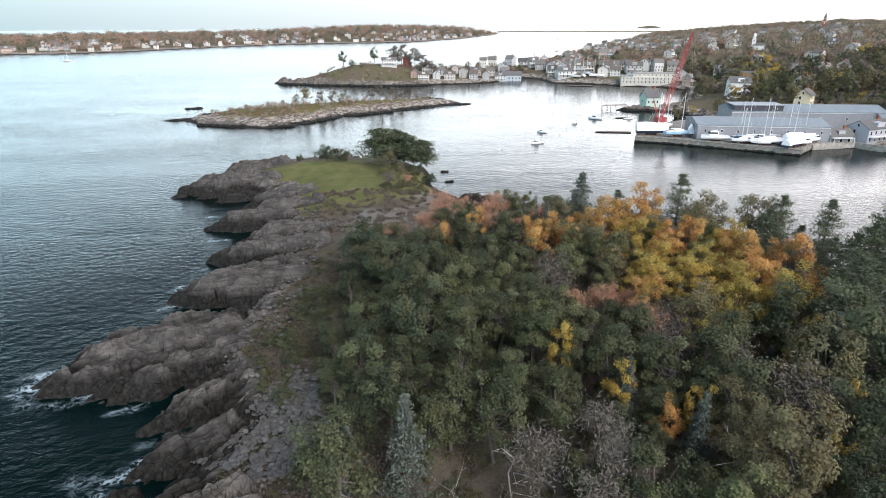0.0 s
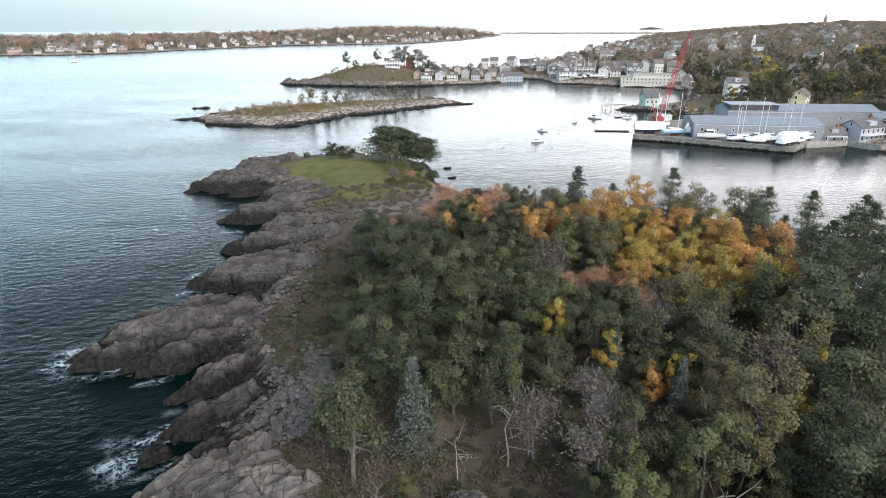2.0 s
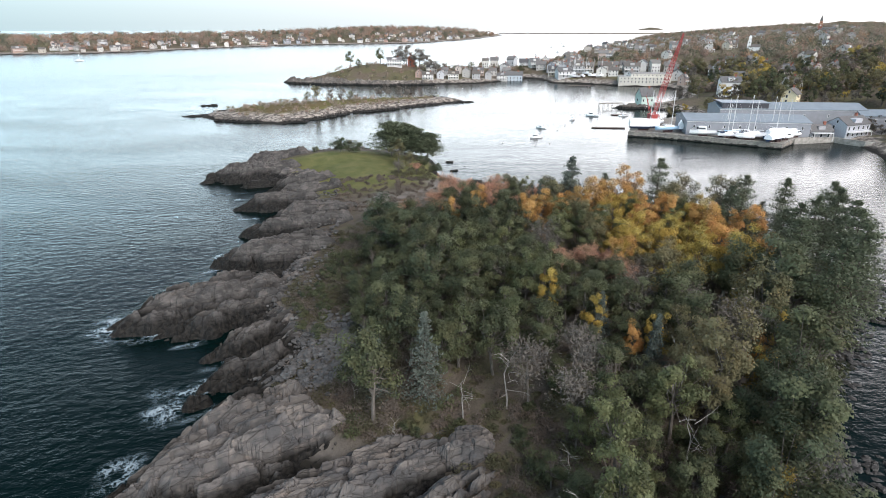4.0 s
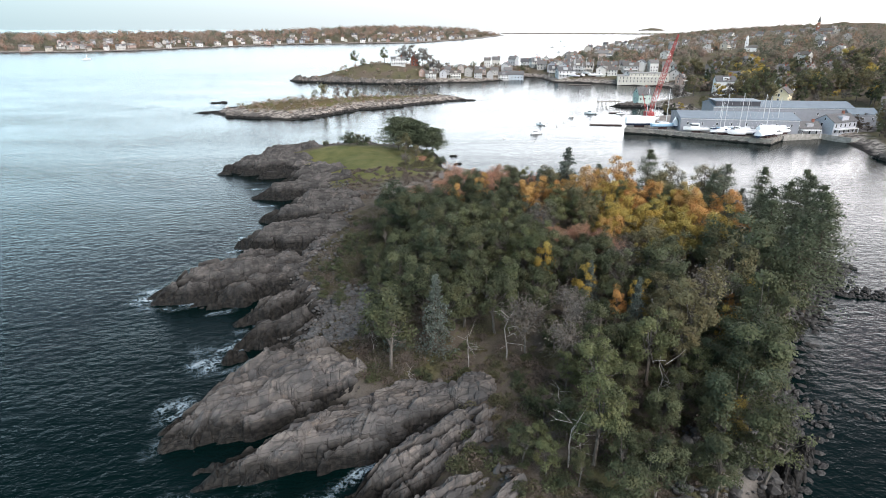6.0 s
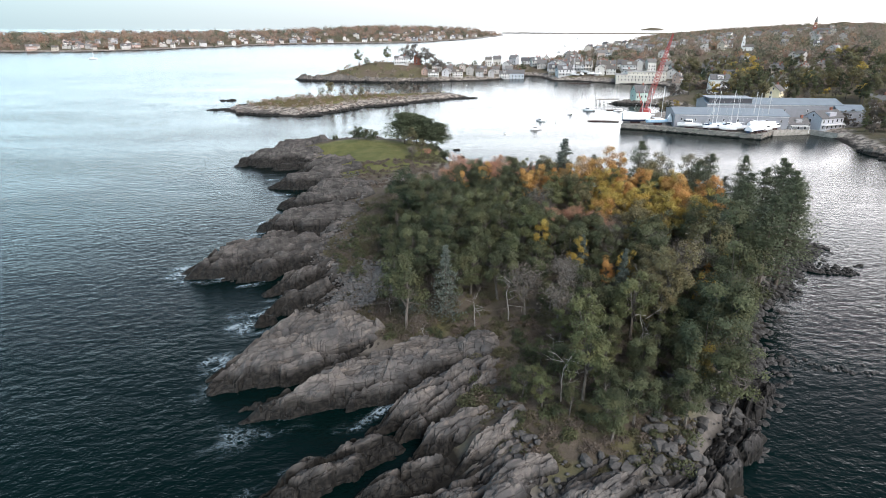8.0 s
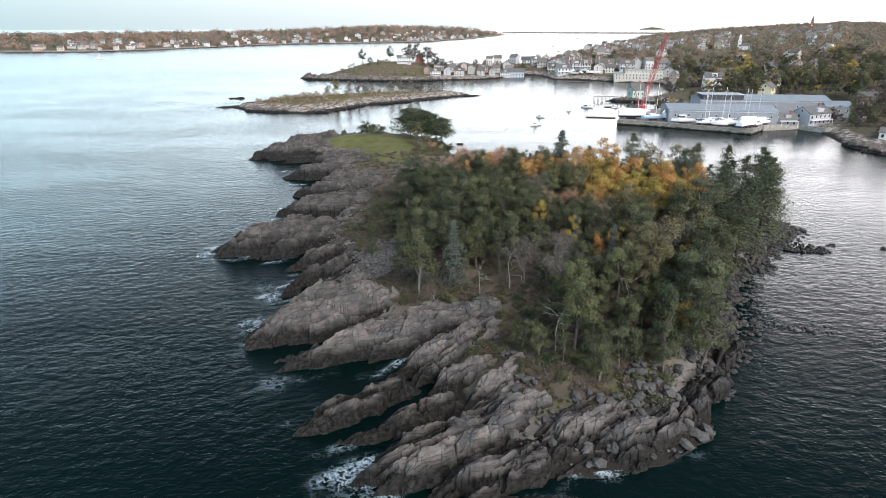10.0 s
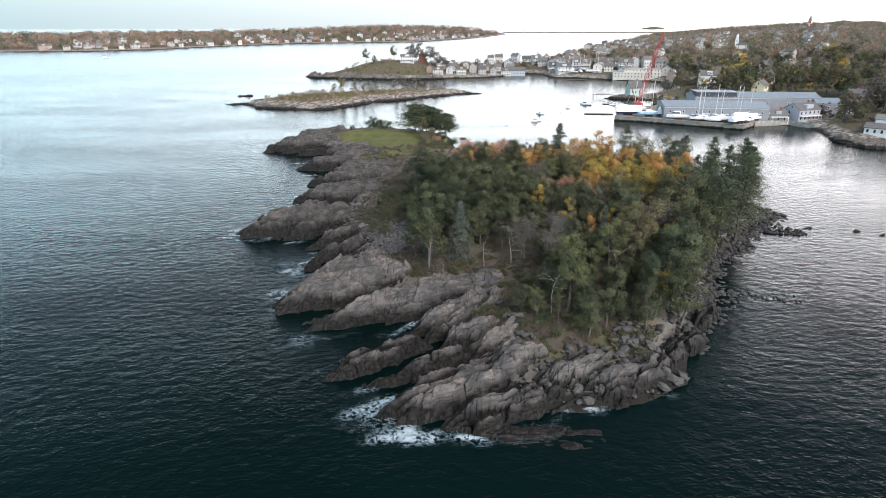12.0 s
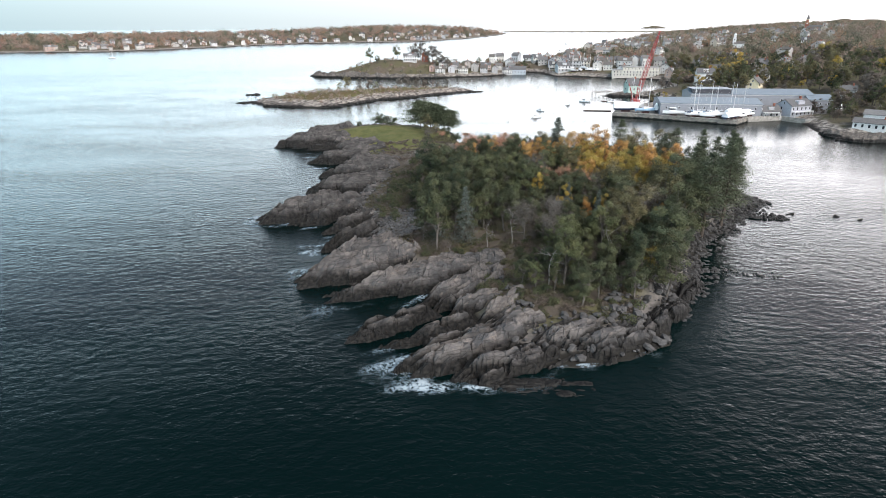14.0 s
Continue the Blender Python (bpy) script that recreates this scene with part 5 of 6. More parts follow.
# ---- causeway, distant shore ----
bar = thing("causeway", "low dark causeway along the harbour's far end", "causeway", kind="structure",
            data=Solid().add([(395, 3150, -1), (1180, 2905, -1), (1190, 2945, -1), (405, 3190, -1), (400, 3160, 5), (1182, 2915, 5), (1187, 2935, 5), (404, 3180, 5)],
                             [(0, 1, 5, 4), (1, 2, 6, 5), (2, 3, 7, 6), (3, 0, 4, 7), (4, 5, 6, 7)]).mesh("causeway", LAND))


def far_hill(x0, x1, y, tall, seed, name, label):
    n = 60
    x = np.linspace(x0, x1, n)
    t = np.linspace(0, 1, n)
    z = tall * np.sin(np.pi * t) ** 0.6 * (1 + 0.35 * fbm(t * 9, t * 0 + seed, seed, 4))
    rows = np.stack([np.stack([x, np.full(n, y - 60.0), np.full(n, -2.0)], 1), np.stack([x, np.full(n, float(y)), z], 1),
                     np.stack([x, np.full(n, y + 80.0), np.full(n, -2.0)], 1)])
    thing(name, label, "distant land", kind="structure", data=mesh_np(name, rows.reshape(-1, 3), grid_faces(n, 3), LAND, flat=False))


far_hill(1500, 1680, 4300, 14, 3, "far_islet", "low wooded islet on the horizon")
far_hill(1900, 3600, 3900, 46, 5, "distant_shore", "hazy wooded shore on the horizon")


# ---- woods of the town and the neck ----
def hazed_leaf():
    n = Nodes("hazed_autumn_foliage", 0.8, spec=0.1)
    # autumn tints lifted paler and warmer, so distance haze is painted into the colour
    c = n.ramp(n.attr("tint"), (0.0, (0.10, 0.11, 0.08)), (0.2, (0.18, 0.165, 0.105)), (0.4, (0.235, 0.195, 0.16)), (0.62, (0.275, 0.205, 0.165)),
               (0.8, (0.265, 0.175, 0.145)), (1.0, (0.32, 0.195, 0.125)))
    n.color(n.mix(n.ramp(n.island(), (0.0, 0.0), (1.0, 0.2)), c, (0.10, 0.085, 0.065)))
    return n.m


HAZED_LEAF = hazed_leaf()


def woods(name, label, spots, seed, per=44, leaf=1.7):
    """A far wood: each crown a loose heap of leaf sprays on a stem."""
    rng = np.random.default_rng(seed)
    s = np.array(spots)
    n = len(s)
    d = rng.normal(size=(n, per, 3))
    d /= np.linalg.norm(d, axis=2)[:, :, None]
    d[:, :, 2] = d[:, :, 2] * 0.85
    grow = rng.uniform(0.5, 1.0, (n, per, 1)) ** 0.5 * (1 + 0.35 * np.sin(3 * np.arctan2(d[:, :, 1:2], d[:, :, 0:1]) + np.arange(n)[:, None, None]))
    c = s[:, None, :3] + np.array([0, 0, 1.0]) * (s[:, None, 3:4] * 0.85) + d * grow * s[:, None, 3:4]
    v, f = leaf_quads(c.reshape(-1, 3), leaf, rng, 0.3, 1.0, d.reshape(-1, 3))
    me = mesh_np(name, v, f, HAZED_LEAF)
    attribute(me, "tint", np.repeat(s[:, 4], per * 3))
    thing(name, label, "woods", kind="stuff", data=me)


spots_near = np.array(HOUSE_SPOTS)


def clear_of_houses(x, y, gap):
    d = np.hypot(spots_near[:, 0] * 0.985 - x, spots_near[:, 1] - 7 - y)
    return d.min() > gap


rng = np.random.default_rng(21)
n = 9000
r, a = 500 + 2000 * rng.random(n) ** 1.6, np.radians(rng.uniform(5, 40, n))
x, y = r * np.sin(a), 50 + r * np.cos(a)
gap = np.hypot(spots_near[None, :, 0] * 0.98 - x[:, None], (spots_near[None, :, 1] - 12 - y[:, None]) * 0.7).min(1)
ok = (inside_distance(x, y, TOWN) > 12) & (gap > 11)
x, y = x[ok][:2700], y[ok][:2700]
n = len(x)
tint = np.clip(rng.choice([0.05, 0.2, 0.4, 0.5, 0.62, 0.8, 0.95], n, p=[0.2, 0.2, 0.2, 0.16, 0.12, 0.07, 0.05]) + rng.normal(size=n) * 0.05, 0, 1)
town_woods = np.stack([x, y, town_height(x, y), rng.uniform(2.8, 7.2, n) * (0.62 + 0.38 * smooth(250, 420, x)), tint], 1)
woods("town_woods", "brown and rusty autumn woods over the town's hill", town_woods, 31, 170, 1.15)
n = 9000
x, y = rng.uniform(-1300, 330, n), rng.uniform(1215, 2700, n)
d = inside_distance(x, y, NECK)
gap = np.hypot(spots_near[None, :, 0] * 1.005 - x[:, None], spots_near[None, :, 1] - 13 - y[:, None]).min(1)
ok = (d > 8) & (d < 330) & (gap > 15)
x, y = x[ok][:2100], y[ok][:2100]
n = len(x)
tint = np.clip(rng.choice([0.05, 0.4, 0.62, 0.8, 0.92], n, p=[0.28, 0.2, 0.22, 0.2, 0.1]) + rng.normal(size=n) * 0.05, 0, 1)
neck_woods = np.stack([x, y, neck_height(x, y), rng.uniform(3.5, 10.5, n), tint], 1)
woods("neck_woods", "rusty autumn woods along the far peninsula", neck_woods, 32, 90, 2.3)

rng = np.random.default_rng(23)
x, y = rng.uniform(-125, 36, 900), rng.uniform(404, 508, 900)
ok = inside_distance(x, y, ISLET) > 7
x, y = x[ok][:230], y[ok][:230]
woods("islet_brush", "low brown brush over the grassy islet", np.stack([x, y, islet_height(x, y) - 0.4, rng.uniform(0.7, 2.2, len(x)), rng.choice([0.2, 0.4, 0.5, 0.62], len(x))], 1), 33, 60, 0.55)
x, y = rng.uniform(-110, 110, 700), rng.uniform(615, 730, 700)
gap = np.hypot(spots_near[None, :, 0] - x[:, None], spots_near[None, :, 1] - 5 - y[:, None]).min(1)
ok = (inside_distance(x, y, TOWN) > 10) & (gap > 6)
x, y = x[ok][:220], y[ok][:220]
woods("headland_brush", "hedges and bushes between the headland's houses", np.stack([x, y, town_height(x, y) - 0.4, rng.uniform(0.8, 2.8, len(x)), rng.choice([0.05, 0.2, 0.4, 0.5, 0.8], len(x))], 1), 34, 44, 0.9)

# single trees that stand out on the hill behind the boatyard and on the islets
HILL = [broadleaf(71, 12, 4.2, LEAF_OLIVE, 1300, 0.52, 20, low=0.05, name="hill_tree", label="olive-brown autumn tree on the hill above the boatyard"),
        broadleaf(72, 12, 4.0, LEAF_GREEN, 1300, 0.52, 20, low=0.05, name="hill_tree", label="dull green tree on the hill above the boatyard"),
        broadleaf(73, 12, 4.2, GREY_TWIG, 1300, 0.52, 20, low=0.05, name="hill_tree", label="bare pinkish-grey tree beside the houses"),
        broadleaf(74, 12, 4.0, TWIG, 1300, 0.52, 20, low=0.05, name="hill_tree", label="leafless brown tree on the hill above the boatyard"),
        broadleaf(75, 12, 4.0, LEAF_YELLOW, 1300, 0.52, 20, low=0.05, name="hill_tree", label="yellow autumn tree on the hill above the boatyard")]
hill_places = [[] for _ in HILL]
tries = 0
while sum(map(len, hill_places)) < 272 and tries < 9000:
    tries += 1
    x, y = random.uniform(150, 400), random.uniform(275, 600)
    d = height_at(lambda p, q: inside_distance(p, q, TOWN), x, y)
    yard = height_at(lambda p, q: inside_distance(p, q, YARD), x, y)
    if d < 9 or yard > -6 or not clear_of_houses(x, y, 8) or x > y * 0.95:
        continue
    k = random.choices(range(5), [0.40, 0.27, 0.05, 0.20, 0.08])[0]
    s = random.uniform(0.8, 1.45) * (0.6 if d < 22 else 1)
    hill_places[k].append(at(x, y, height_at(town_height, x, y) - 0.3, random.uniform(0, 360), s))
for x, y, s, k in ((-62, 456, 0.95, 0), (-54, 459, 0.7, 3), (-47, 462, 0.75, 3), (-68, 453, 0.6, 0), (-42, 464, 0.6, 0), (-18, 480, 0.9, 2), (-10, 483, 0.8, 2), (-24, 477, 0.75, 2), (-4, 485, 0.6, 3),
                   (-84, 450, 0.35, 0), (-96, 445, 0.3, 0), (6, 492, 0.45, 3), (-38, 474, 0.4, 3), (-76, 455, 0.4, 3)):
    hill_places[k].append(at(x, y, height_at(islet_height, x, y) - 0.2, 40 * x, s))
for x, y, s, k in ((-62, 655, 1.3, 1), (-54, 650, 0.8, 1), (-34, 668, 1.35, 1), (-8, 662, 1.9, 2), (4, 658, 1.8, 2), (12, 652, 1.5, 2), (-16, 668, 1.5, 2), (20, 650, 1.2, 2), (30, 660, 0.8, 3), (52, 655, 0.7, 2), (64, 660, 0.8, 3), (110, 690, 0.9, 1)):
    hill_places[k].append(at(x, y, height_at(town_height, x, y) - 0.2, 40 * x, s))
for k in range(40):
    x, y = random.uniform(204, 270), random.uniform(294, 352)
    if clear_of_houses(x, y, 9) and min((x - 208) ** 2 + (y - 338) ** 2, (x - 216) ** 2 + (y - 286) ** 2, (x - 236) ** 2 + (y - 362) ** 2) > 13 ** 2:
        hill_places[(0, 3, 3, 1)[k % 4]].append(at(x, y, height_at(town_height, x, y) - 0.3, 50 * k, random.uniform(0.45, 0.8)))
for x, y, s in ((258, 366, 0.7), (264, 369, 0.8), (271, 371, 0.75), (252, 372, 0.6), (277, 374, 0.9)):
    hill_places[3].append(at(x, y, height_at(town_height, x, y) - 0.3, 40 * x, s))
for k in range(30):
    x, y = 158 + 3.6 * k, 410 + random.uniform(0, 22)
    if clear_of_houses(x, y, 6):
        hill_places[k * 3 % 5].append(at(x, y, height_at(town_height, x, y) - 0.3, 50 * k, random.uniform(0.5, 0.85)))
for first, spots in zip(HILL, hill_places):
    for m in spots[1:]:
        copy_thing(first, m)
    first.matrix_basis = spots[0]


# ---- boatyard ----
QUAY_STONE = rock_material("quay_stone", 0.55, (0.26, 0.24, 0.21), (0.36, 0.33, 0.30), (0.14, 0.13, 0.12))
CONCRETE = plain("quay_concrete", (0.34, 0.32, 0.29), 0.9, vary=0.4, scale=0.6)
METAL_ROOF = plain("blue_grey_metal_roof", (0.21, 0.25, 0.285), 0.55, vary=0.12, scale=0.3)
METAL_WALL = plain("lilac_grey_siding", (0.24, 0.25, 0.275), 0.6, vary=0.12, scale=0.4)
GELCOAT = plain("white_gelcoat", (0.80, 0.81, 0.82), 0.25, vary=0.06, spec=0.5)
WRAP = plain("white_shrink_wrap", (0.82, 0.84, 0.86), 0.35, vary=0.08, spec=0.5)
BLUE_HULL = plain("pale_blue_hull", (0.35, 0.52, 0.68), 0.3, vary=0.08)
NAVY_HULL = plain("dark_blue_hull", (0.03, 0.05, 0.10), 0.25, vary=0.1)
BOTTOM = plain("dark_antifouling", (0.06, 0.03, 0.03), 0.8)
ALLOY = plain("mast_alloy", (0.62, 0.62, 0.62), 0.35, 0.3, vary=0.1)
CRANE_RED = plain("red_crane_paint", (0.38, 0.065, 0.06), 0.6, vary=0.2)
TIMBER = plain("weathered_timber", (0.24, 0.21, 0.18), 0.9, vary=0.4)

quay = thing("quay", "concrete and stone quay of the boatyard", "quay", kind="structure", data=Solid().prism(YARD, -3, 2.5).mesh("quay", QUAY_STONE))
for (ax, ay), (bx, by) in zip(YARD[:4], YARD[1:5]):
    n = int(math.hypot(bx - ax, by - ay) / 3)
    t = math.degrees(math.atan2(by - ay, bx - ax))
    for k in range(n):
        f = (k + 0.5) / n
        ob = part("coping_stone", Solid().box(-1.42, -0.45, 0.004, 1.42, 0.5, 0.3), CONCRETE, quay)
        ob.matrix_basis = pose(ax + (bx - ax) * f, ay + (by - ay) * f, 2.5, 0, 0, t)
wall_run = [(178, 330), (186, 331.5), (199, 333), (206, 322), (222, 316)]
for (ax, ay), (bx, by) in zip(wall_run, wall_run[1:]):
    t = math.degrees(math.atan2(by - ay, bx - ax))
    ob = part("sea_wall", Solid().box(0, -0.4, -4, math.hypot(bx - ax, by - ay), 0.4, 0.6), CONCRETE, quay)
    ob.matrix_basis = pose(ax, ay, 2.0, 0, 0, t)


def shed(name, label, x, y, turn, w, d, h, rise, windows, upper=False):
    ob = thing(name, label, "boat shed", "boat sheds")
    part("wall", gable_wall(w, d, h, rise), METAL_WALL, ob)
    part("roof", gable_roof(w, d, h, rise, 0.4), METAL_ROOF, ob)
    for k in range(windows):
        add_window(ob, (k + 0.5) / windows * w - w / 2, -d / 2, h * 0.62, 0, 0.8)
    part("trim", Solid().box(-w / 2, -d / 2 - 0.06, h - 0.5, w / 2, -d / 2 - 0.01, h - 0.2), WHITE, ob, "white eaves trim")
    for k in range(max(2, int(w / 6))):
        part("rib", Solid().box(-0.05, -0.05, 0, 0.05, 0.0, h - 0.5), METAL_WALL, ob).location = (k * 6 - w / 2 + 3, -d / 2 - 0.01, 0)
    if upper:
        part("upper_storey", Solid().box(-w / 2 + 1, -d / 2 + 0.5, h - 1.2, -w / 2 + 24, 2, h + rise + 0.6), plain("dark_glazing", (0.06, 0.06, 0.07), 0.3), ob)
        part("upper_roof", Solid().box(-w / 2 + 0.4, -d / 2 - 0.2, h + rise + 0.604, -w / 2 + 24.6, 2.6, h + rise + 0.9), METAL_ROOF, ob)
    ob.matrix_basis = at(x, y, 2.5, turn)
    return ob


shed("boat_shed", "long lilac-grey metal boat shed with blue-grey roof", 162, 350, -11, 55, 24, 6.6, 2.0, 8)
shed("boat_shed", "tall grey boat shed behind the first one", 199, 376, -8, 72, 20, 8.2, 2.4, 6, True)
shed("boat_shed", "small grey shed at the yard's end", 236, 362, -8, 14, 12, 6.0, 2.4, 3)


def hull_shape(length, beam, depth, stations=11):
    """A boat's shell: pointed bow at +x, square stern, open only under the deck."""
    s = Solid()
    ring = []
    for k in range(stations):
        f = k / (stations - 1)
        half = beam / 2 * (1 - max(0, (f - 0.35) / 0.65) ** 2.2) * (0.82 + 0.18 * min(1, f * 4)) + 0.02
        sheer = depth * (1 + 0.22 * f * f)
        x = length * (f - 0.5)
        keel = depth * 0.25 * max(0, f - 0.6) * 2
        ring.append([(x, -half, sheer), (x, -half * 0.92, depth * 0.45), (x, -half * 0.35, 0.08 + keel), (x, half * 0.35, 0.08 + keel),
                     (x, half * 0.92, depth * 0.45), (x, half, sheer)])
    v = [p for r in ring for p in r]
    f = [(6 * k + j, 6 * k + j + 1, 6 * k + j + 7, 6 * k + j + 6) for k in range(stations - 1) for j in range(5)]
    f += [(6 * k + 5, 6 * k, 6 * k + 6, 6 * k + 11) for k in range(stations - 1)]
    f += [(0, 1, 2, 3, 4, 5)[::-1], tuple(6 * (stations - 1) + j for j in range(6))]
    return s.add(v, f)


def tapered(x0, x1, w0, w1, z0, z1, inset=0.25):
    s = Solid()
    p = [(x0, -w0 / 2, z0), (x1, -w1 / 2, z0), (x1, w1 / 2, z0), (x0, w0 / 2, z0)]
    q = [(x0 + inset * 0.3, -w0 / 2 + inset, z1), (x1 - inset * 2, -w1 / 2 + inset, z1), (x1 - inset * 2, w1 / 2 - inset, z1), (x0 + inset * 0.3, w0 / 2 - inset, z1)]
    return s.add(p + q, [(3, 2, 1, 0), (4, 5, 6, 7), (0, 1, 5, 4), (1, 2, 6, 5), (2, 3, 7, 6), (3, 0, 4, 7)])


def stands(ob, length, beam):
    for x in (-length * 0.28, length * 0.22):
        for side in (-1, 1):
            part("jack_stand", Solid().limb((x, side * beam * 0.62, 0), (x, side * beam * 0.42, 1.5), 0.09, 0.06, 5), TIMBER, ob)
    part("keel", Solid().box(-length * 0.2, -0.12, 0, length * 0.15, 0.12, 1.3), BOTTOM, ob)


def sailboat(length, hull_mat, ashore=True, label="sailing yacht with bare mast stored ashore", name="sailboat", group="boats in the yard"):
    ob = thing(name, label, "boat", group)
    lift = 1.1 if ashore else -0.3
    body = part("hull", hull_shape(length, length * 0.3, length * 0.13), hull_mat, ob)
    body.location = (0, 0, lift)
    part("cabin", tapered(-length * 0.15, length * 0.22, length * 0.2, length * 0.13, 0, 0.55), GELCOAT, ob).location = (0, 0, lift + length * 0.135)
    top = lift + length * 1.45
    mast = part("mast", Solid().limb((length * 0.08, 0, lift + 1), (length * 0.08, 0, top), 0.17, 0.12, 6), ALLOY, ob)
    part("spreader", Solid().limb((length * 0.08, -0.9, top * 0.6), (length * 0.08, 0.9, top * 0.6), 0.04, 0.04, 4), ALLOY, mast)
    part("boom", Solid().limb((length * 0.08, 0, lift + length * 0.13 + 1.2), (-length * 0.3, 0, lift + length * 0.13 + 1.2), 0.16, 0.12, 6), WRAP, ob, "boom with furled white sail")
    for x in (-length * 0.48, length * 0.47):
        part("stay", Solid().limb((x, 0, lift + length * 0.14), (length * 0.08, 0, top), 0.025, 0.025, 3), ALLOY, ob)
    if ashore:
        stands(ob, length, length * 0.3)
    return ob


def motorboat(length, hull_mat, ashore=True, label="white motor boat with cabin", group="boats in the yard"):
    ob = thing("motorboat", label, "boat", group)
    lift = 0.8 if ashore else -0.35
    h = length * 0.15
    part("hull", hull_shape(length, length * 0.34, h), hull_mat, ob).location = (0, 0, lift)
    cabin = part("cabin", tapered(-length * 0.1, length * 0.22, length * 0.25, length * 0.18, 0, length * 0.17), GELCOAT, ob)
    cabin.location = (0, 0, lift + h)
    part("windscreen", tapered(-length * 0.06, length * 0.225, length * 0.252, length * 0.182, length * 0.06, length * 0.13, 0.12), GLASS_DARK, cabin)
    part("rail", Solid().limb((length * 0.2, -length * 0.1, lift + h * 1.1 + 0.6), (length * 0.46, 0, lift + h * 1.2 + 0.6), 0.03, 0.03, 4)
         .limb((length * 0.2, length * 0.1, lift + h * 1.1 + 0.6), (length * 0.46, 0, lift + h * 1.2 + 0.6), 0.03, 0.03, 4), ALLOY, ob)
    part("aerial", Solid().limb((-length * 0.05, 0, lift + h + length * 0.17), (-length * 0.08, 0, lift + h + length * 0.45), 0.03, 0.015, 4), ALLOY, ob)
    if ashore:
        stands(ob, length, length * 0.34)
    return ob


def wrapped_boat(length, tall, label="boat under a white shrink-wrap winter cover"):
    ob = thing("wrapped_boat", label, "boat", "boats in the yard")
    part("hull", hull_shape(length, length * 0.32, length * 0.14), NAVY_HULL, ob).location = (0, 0, 0.9)
    z = 0.9 + length * 0.12
    s = Solid()
    n = 9
    v, b = [], length * 0.17
    for k in range(n):
        f = k / (n - 1)
        w = b * (1 - max(0, (f - 0.4) / 0.6) ** 2.2) + 0.05
        ridge = tall * (1 - 0.35 * abs(f - 0.4)) * (1 + 0.06 * math.sin(9 * f))
        x = length * (f - 0.5) * 1.02
        v += [(x, -w * 1.05, z - 0.25), (x, -w * 0.8, z + ridge * 0.55), (x, 0, z + ridge), (x, w * 0.8, z + ridge * 0.55), (x, w * 1.05, z - 0.25)]
    f = [(5 * k + j, 5 * k + j + 1, 5 * k + j + 6, 5 * k + j + 5) for k in range(n - 1) for j in range(4)]
    s.add(v, f + [(4, 3, 2, 1, 0), tuple(5 * (n - 1) + j for j in range(5))])
    part("cover", s, WRAP, ob, "taut white shrink-wrap cover")
    stands(ob, length, length * 0.32)
    return ob


def put(ob, x, y, turn, z=2.5):
    ob.matrix_basis = at(x, y, z, turn)
    HOUSE_SPOTS.append((x, y))
    return ob


put(wrapped_boat(14.5, 3.6), 117, 356, -8)
put(sailboat(13, BLUE_HULL, label="pale blue sailing yacht on stands at the quay"), 127, 350, 2)
put(sailboat(12, GELCOAT), 122, 364, 15)
put(wrapped_boat(8, 4.0), 134, 353, 70)
put(motorboat(12, GELCOAT, label="white lobster-style motor boat before the shed"), 139, 339.5, 172)
put(sailboat(12.5, NAVY_HULL), 151, 333.5, 172)
put(motorboat(7, GELCOAT), 146, 336, 120)
put(sailboat(13, GELCOAT), 156, 329, 178)
put(sailboat(11, GELCOAT), 161, 333, 165)
put(motorboat(9, GELCOAT), 158, 335, 160)
put(sailboat(12, GELCOAT), 168, 330, 20)
put(motorboat(9, NAVY_HULL), 165, 327, 30)
put(wrapped_boat(11, 2.6), 167, 324, 25)
put(wrapped_boat(10, 2.8), 171, 333, 15)
put(wrapped_boat(10, 2.4), 176, 333, 10)
put(motorboat(8, GELCOAT), 181, 333.5, 20)
put(wrapped_boat(7, 4.2), 183, 338, 80)
put(wrapped_boat(7, 3.8), 188, 338, 75)
put(sailboat(11, GELCOAT), 128, 368, 30)
put(sailboat(11, BLUE_HULL), 152, 341, 170)
put(sailboat(12, GELCOAT), 172, 338, 170)
put(wrapped_boat(9, 2.4), 243, 350, 40)
put(wrapped_boat(10, 2.4), 163, 322.5, 40)
put(motorboat(8, GELCOAT), 172, 327, 10)
put(sailboat(10, GELCOAT), 148, 332, 178)
put(motorboat(7.5, GELCOAT), 154, 328.5, 165)
put(sailboat(11, NAVY_HULL), 177, 337, 5)


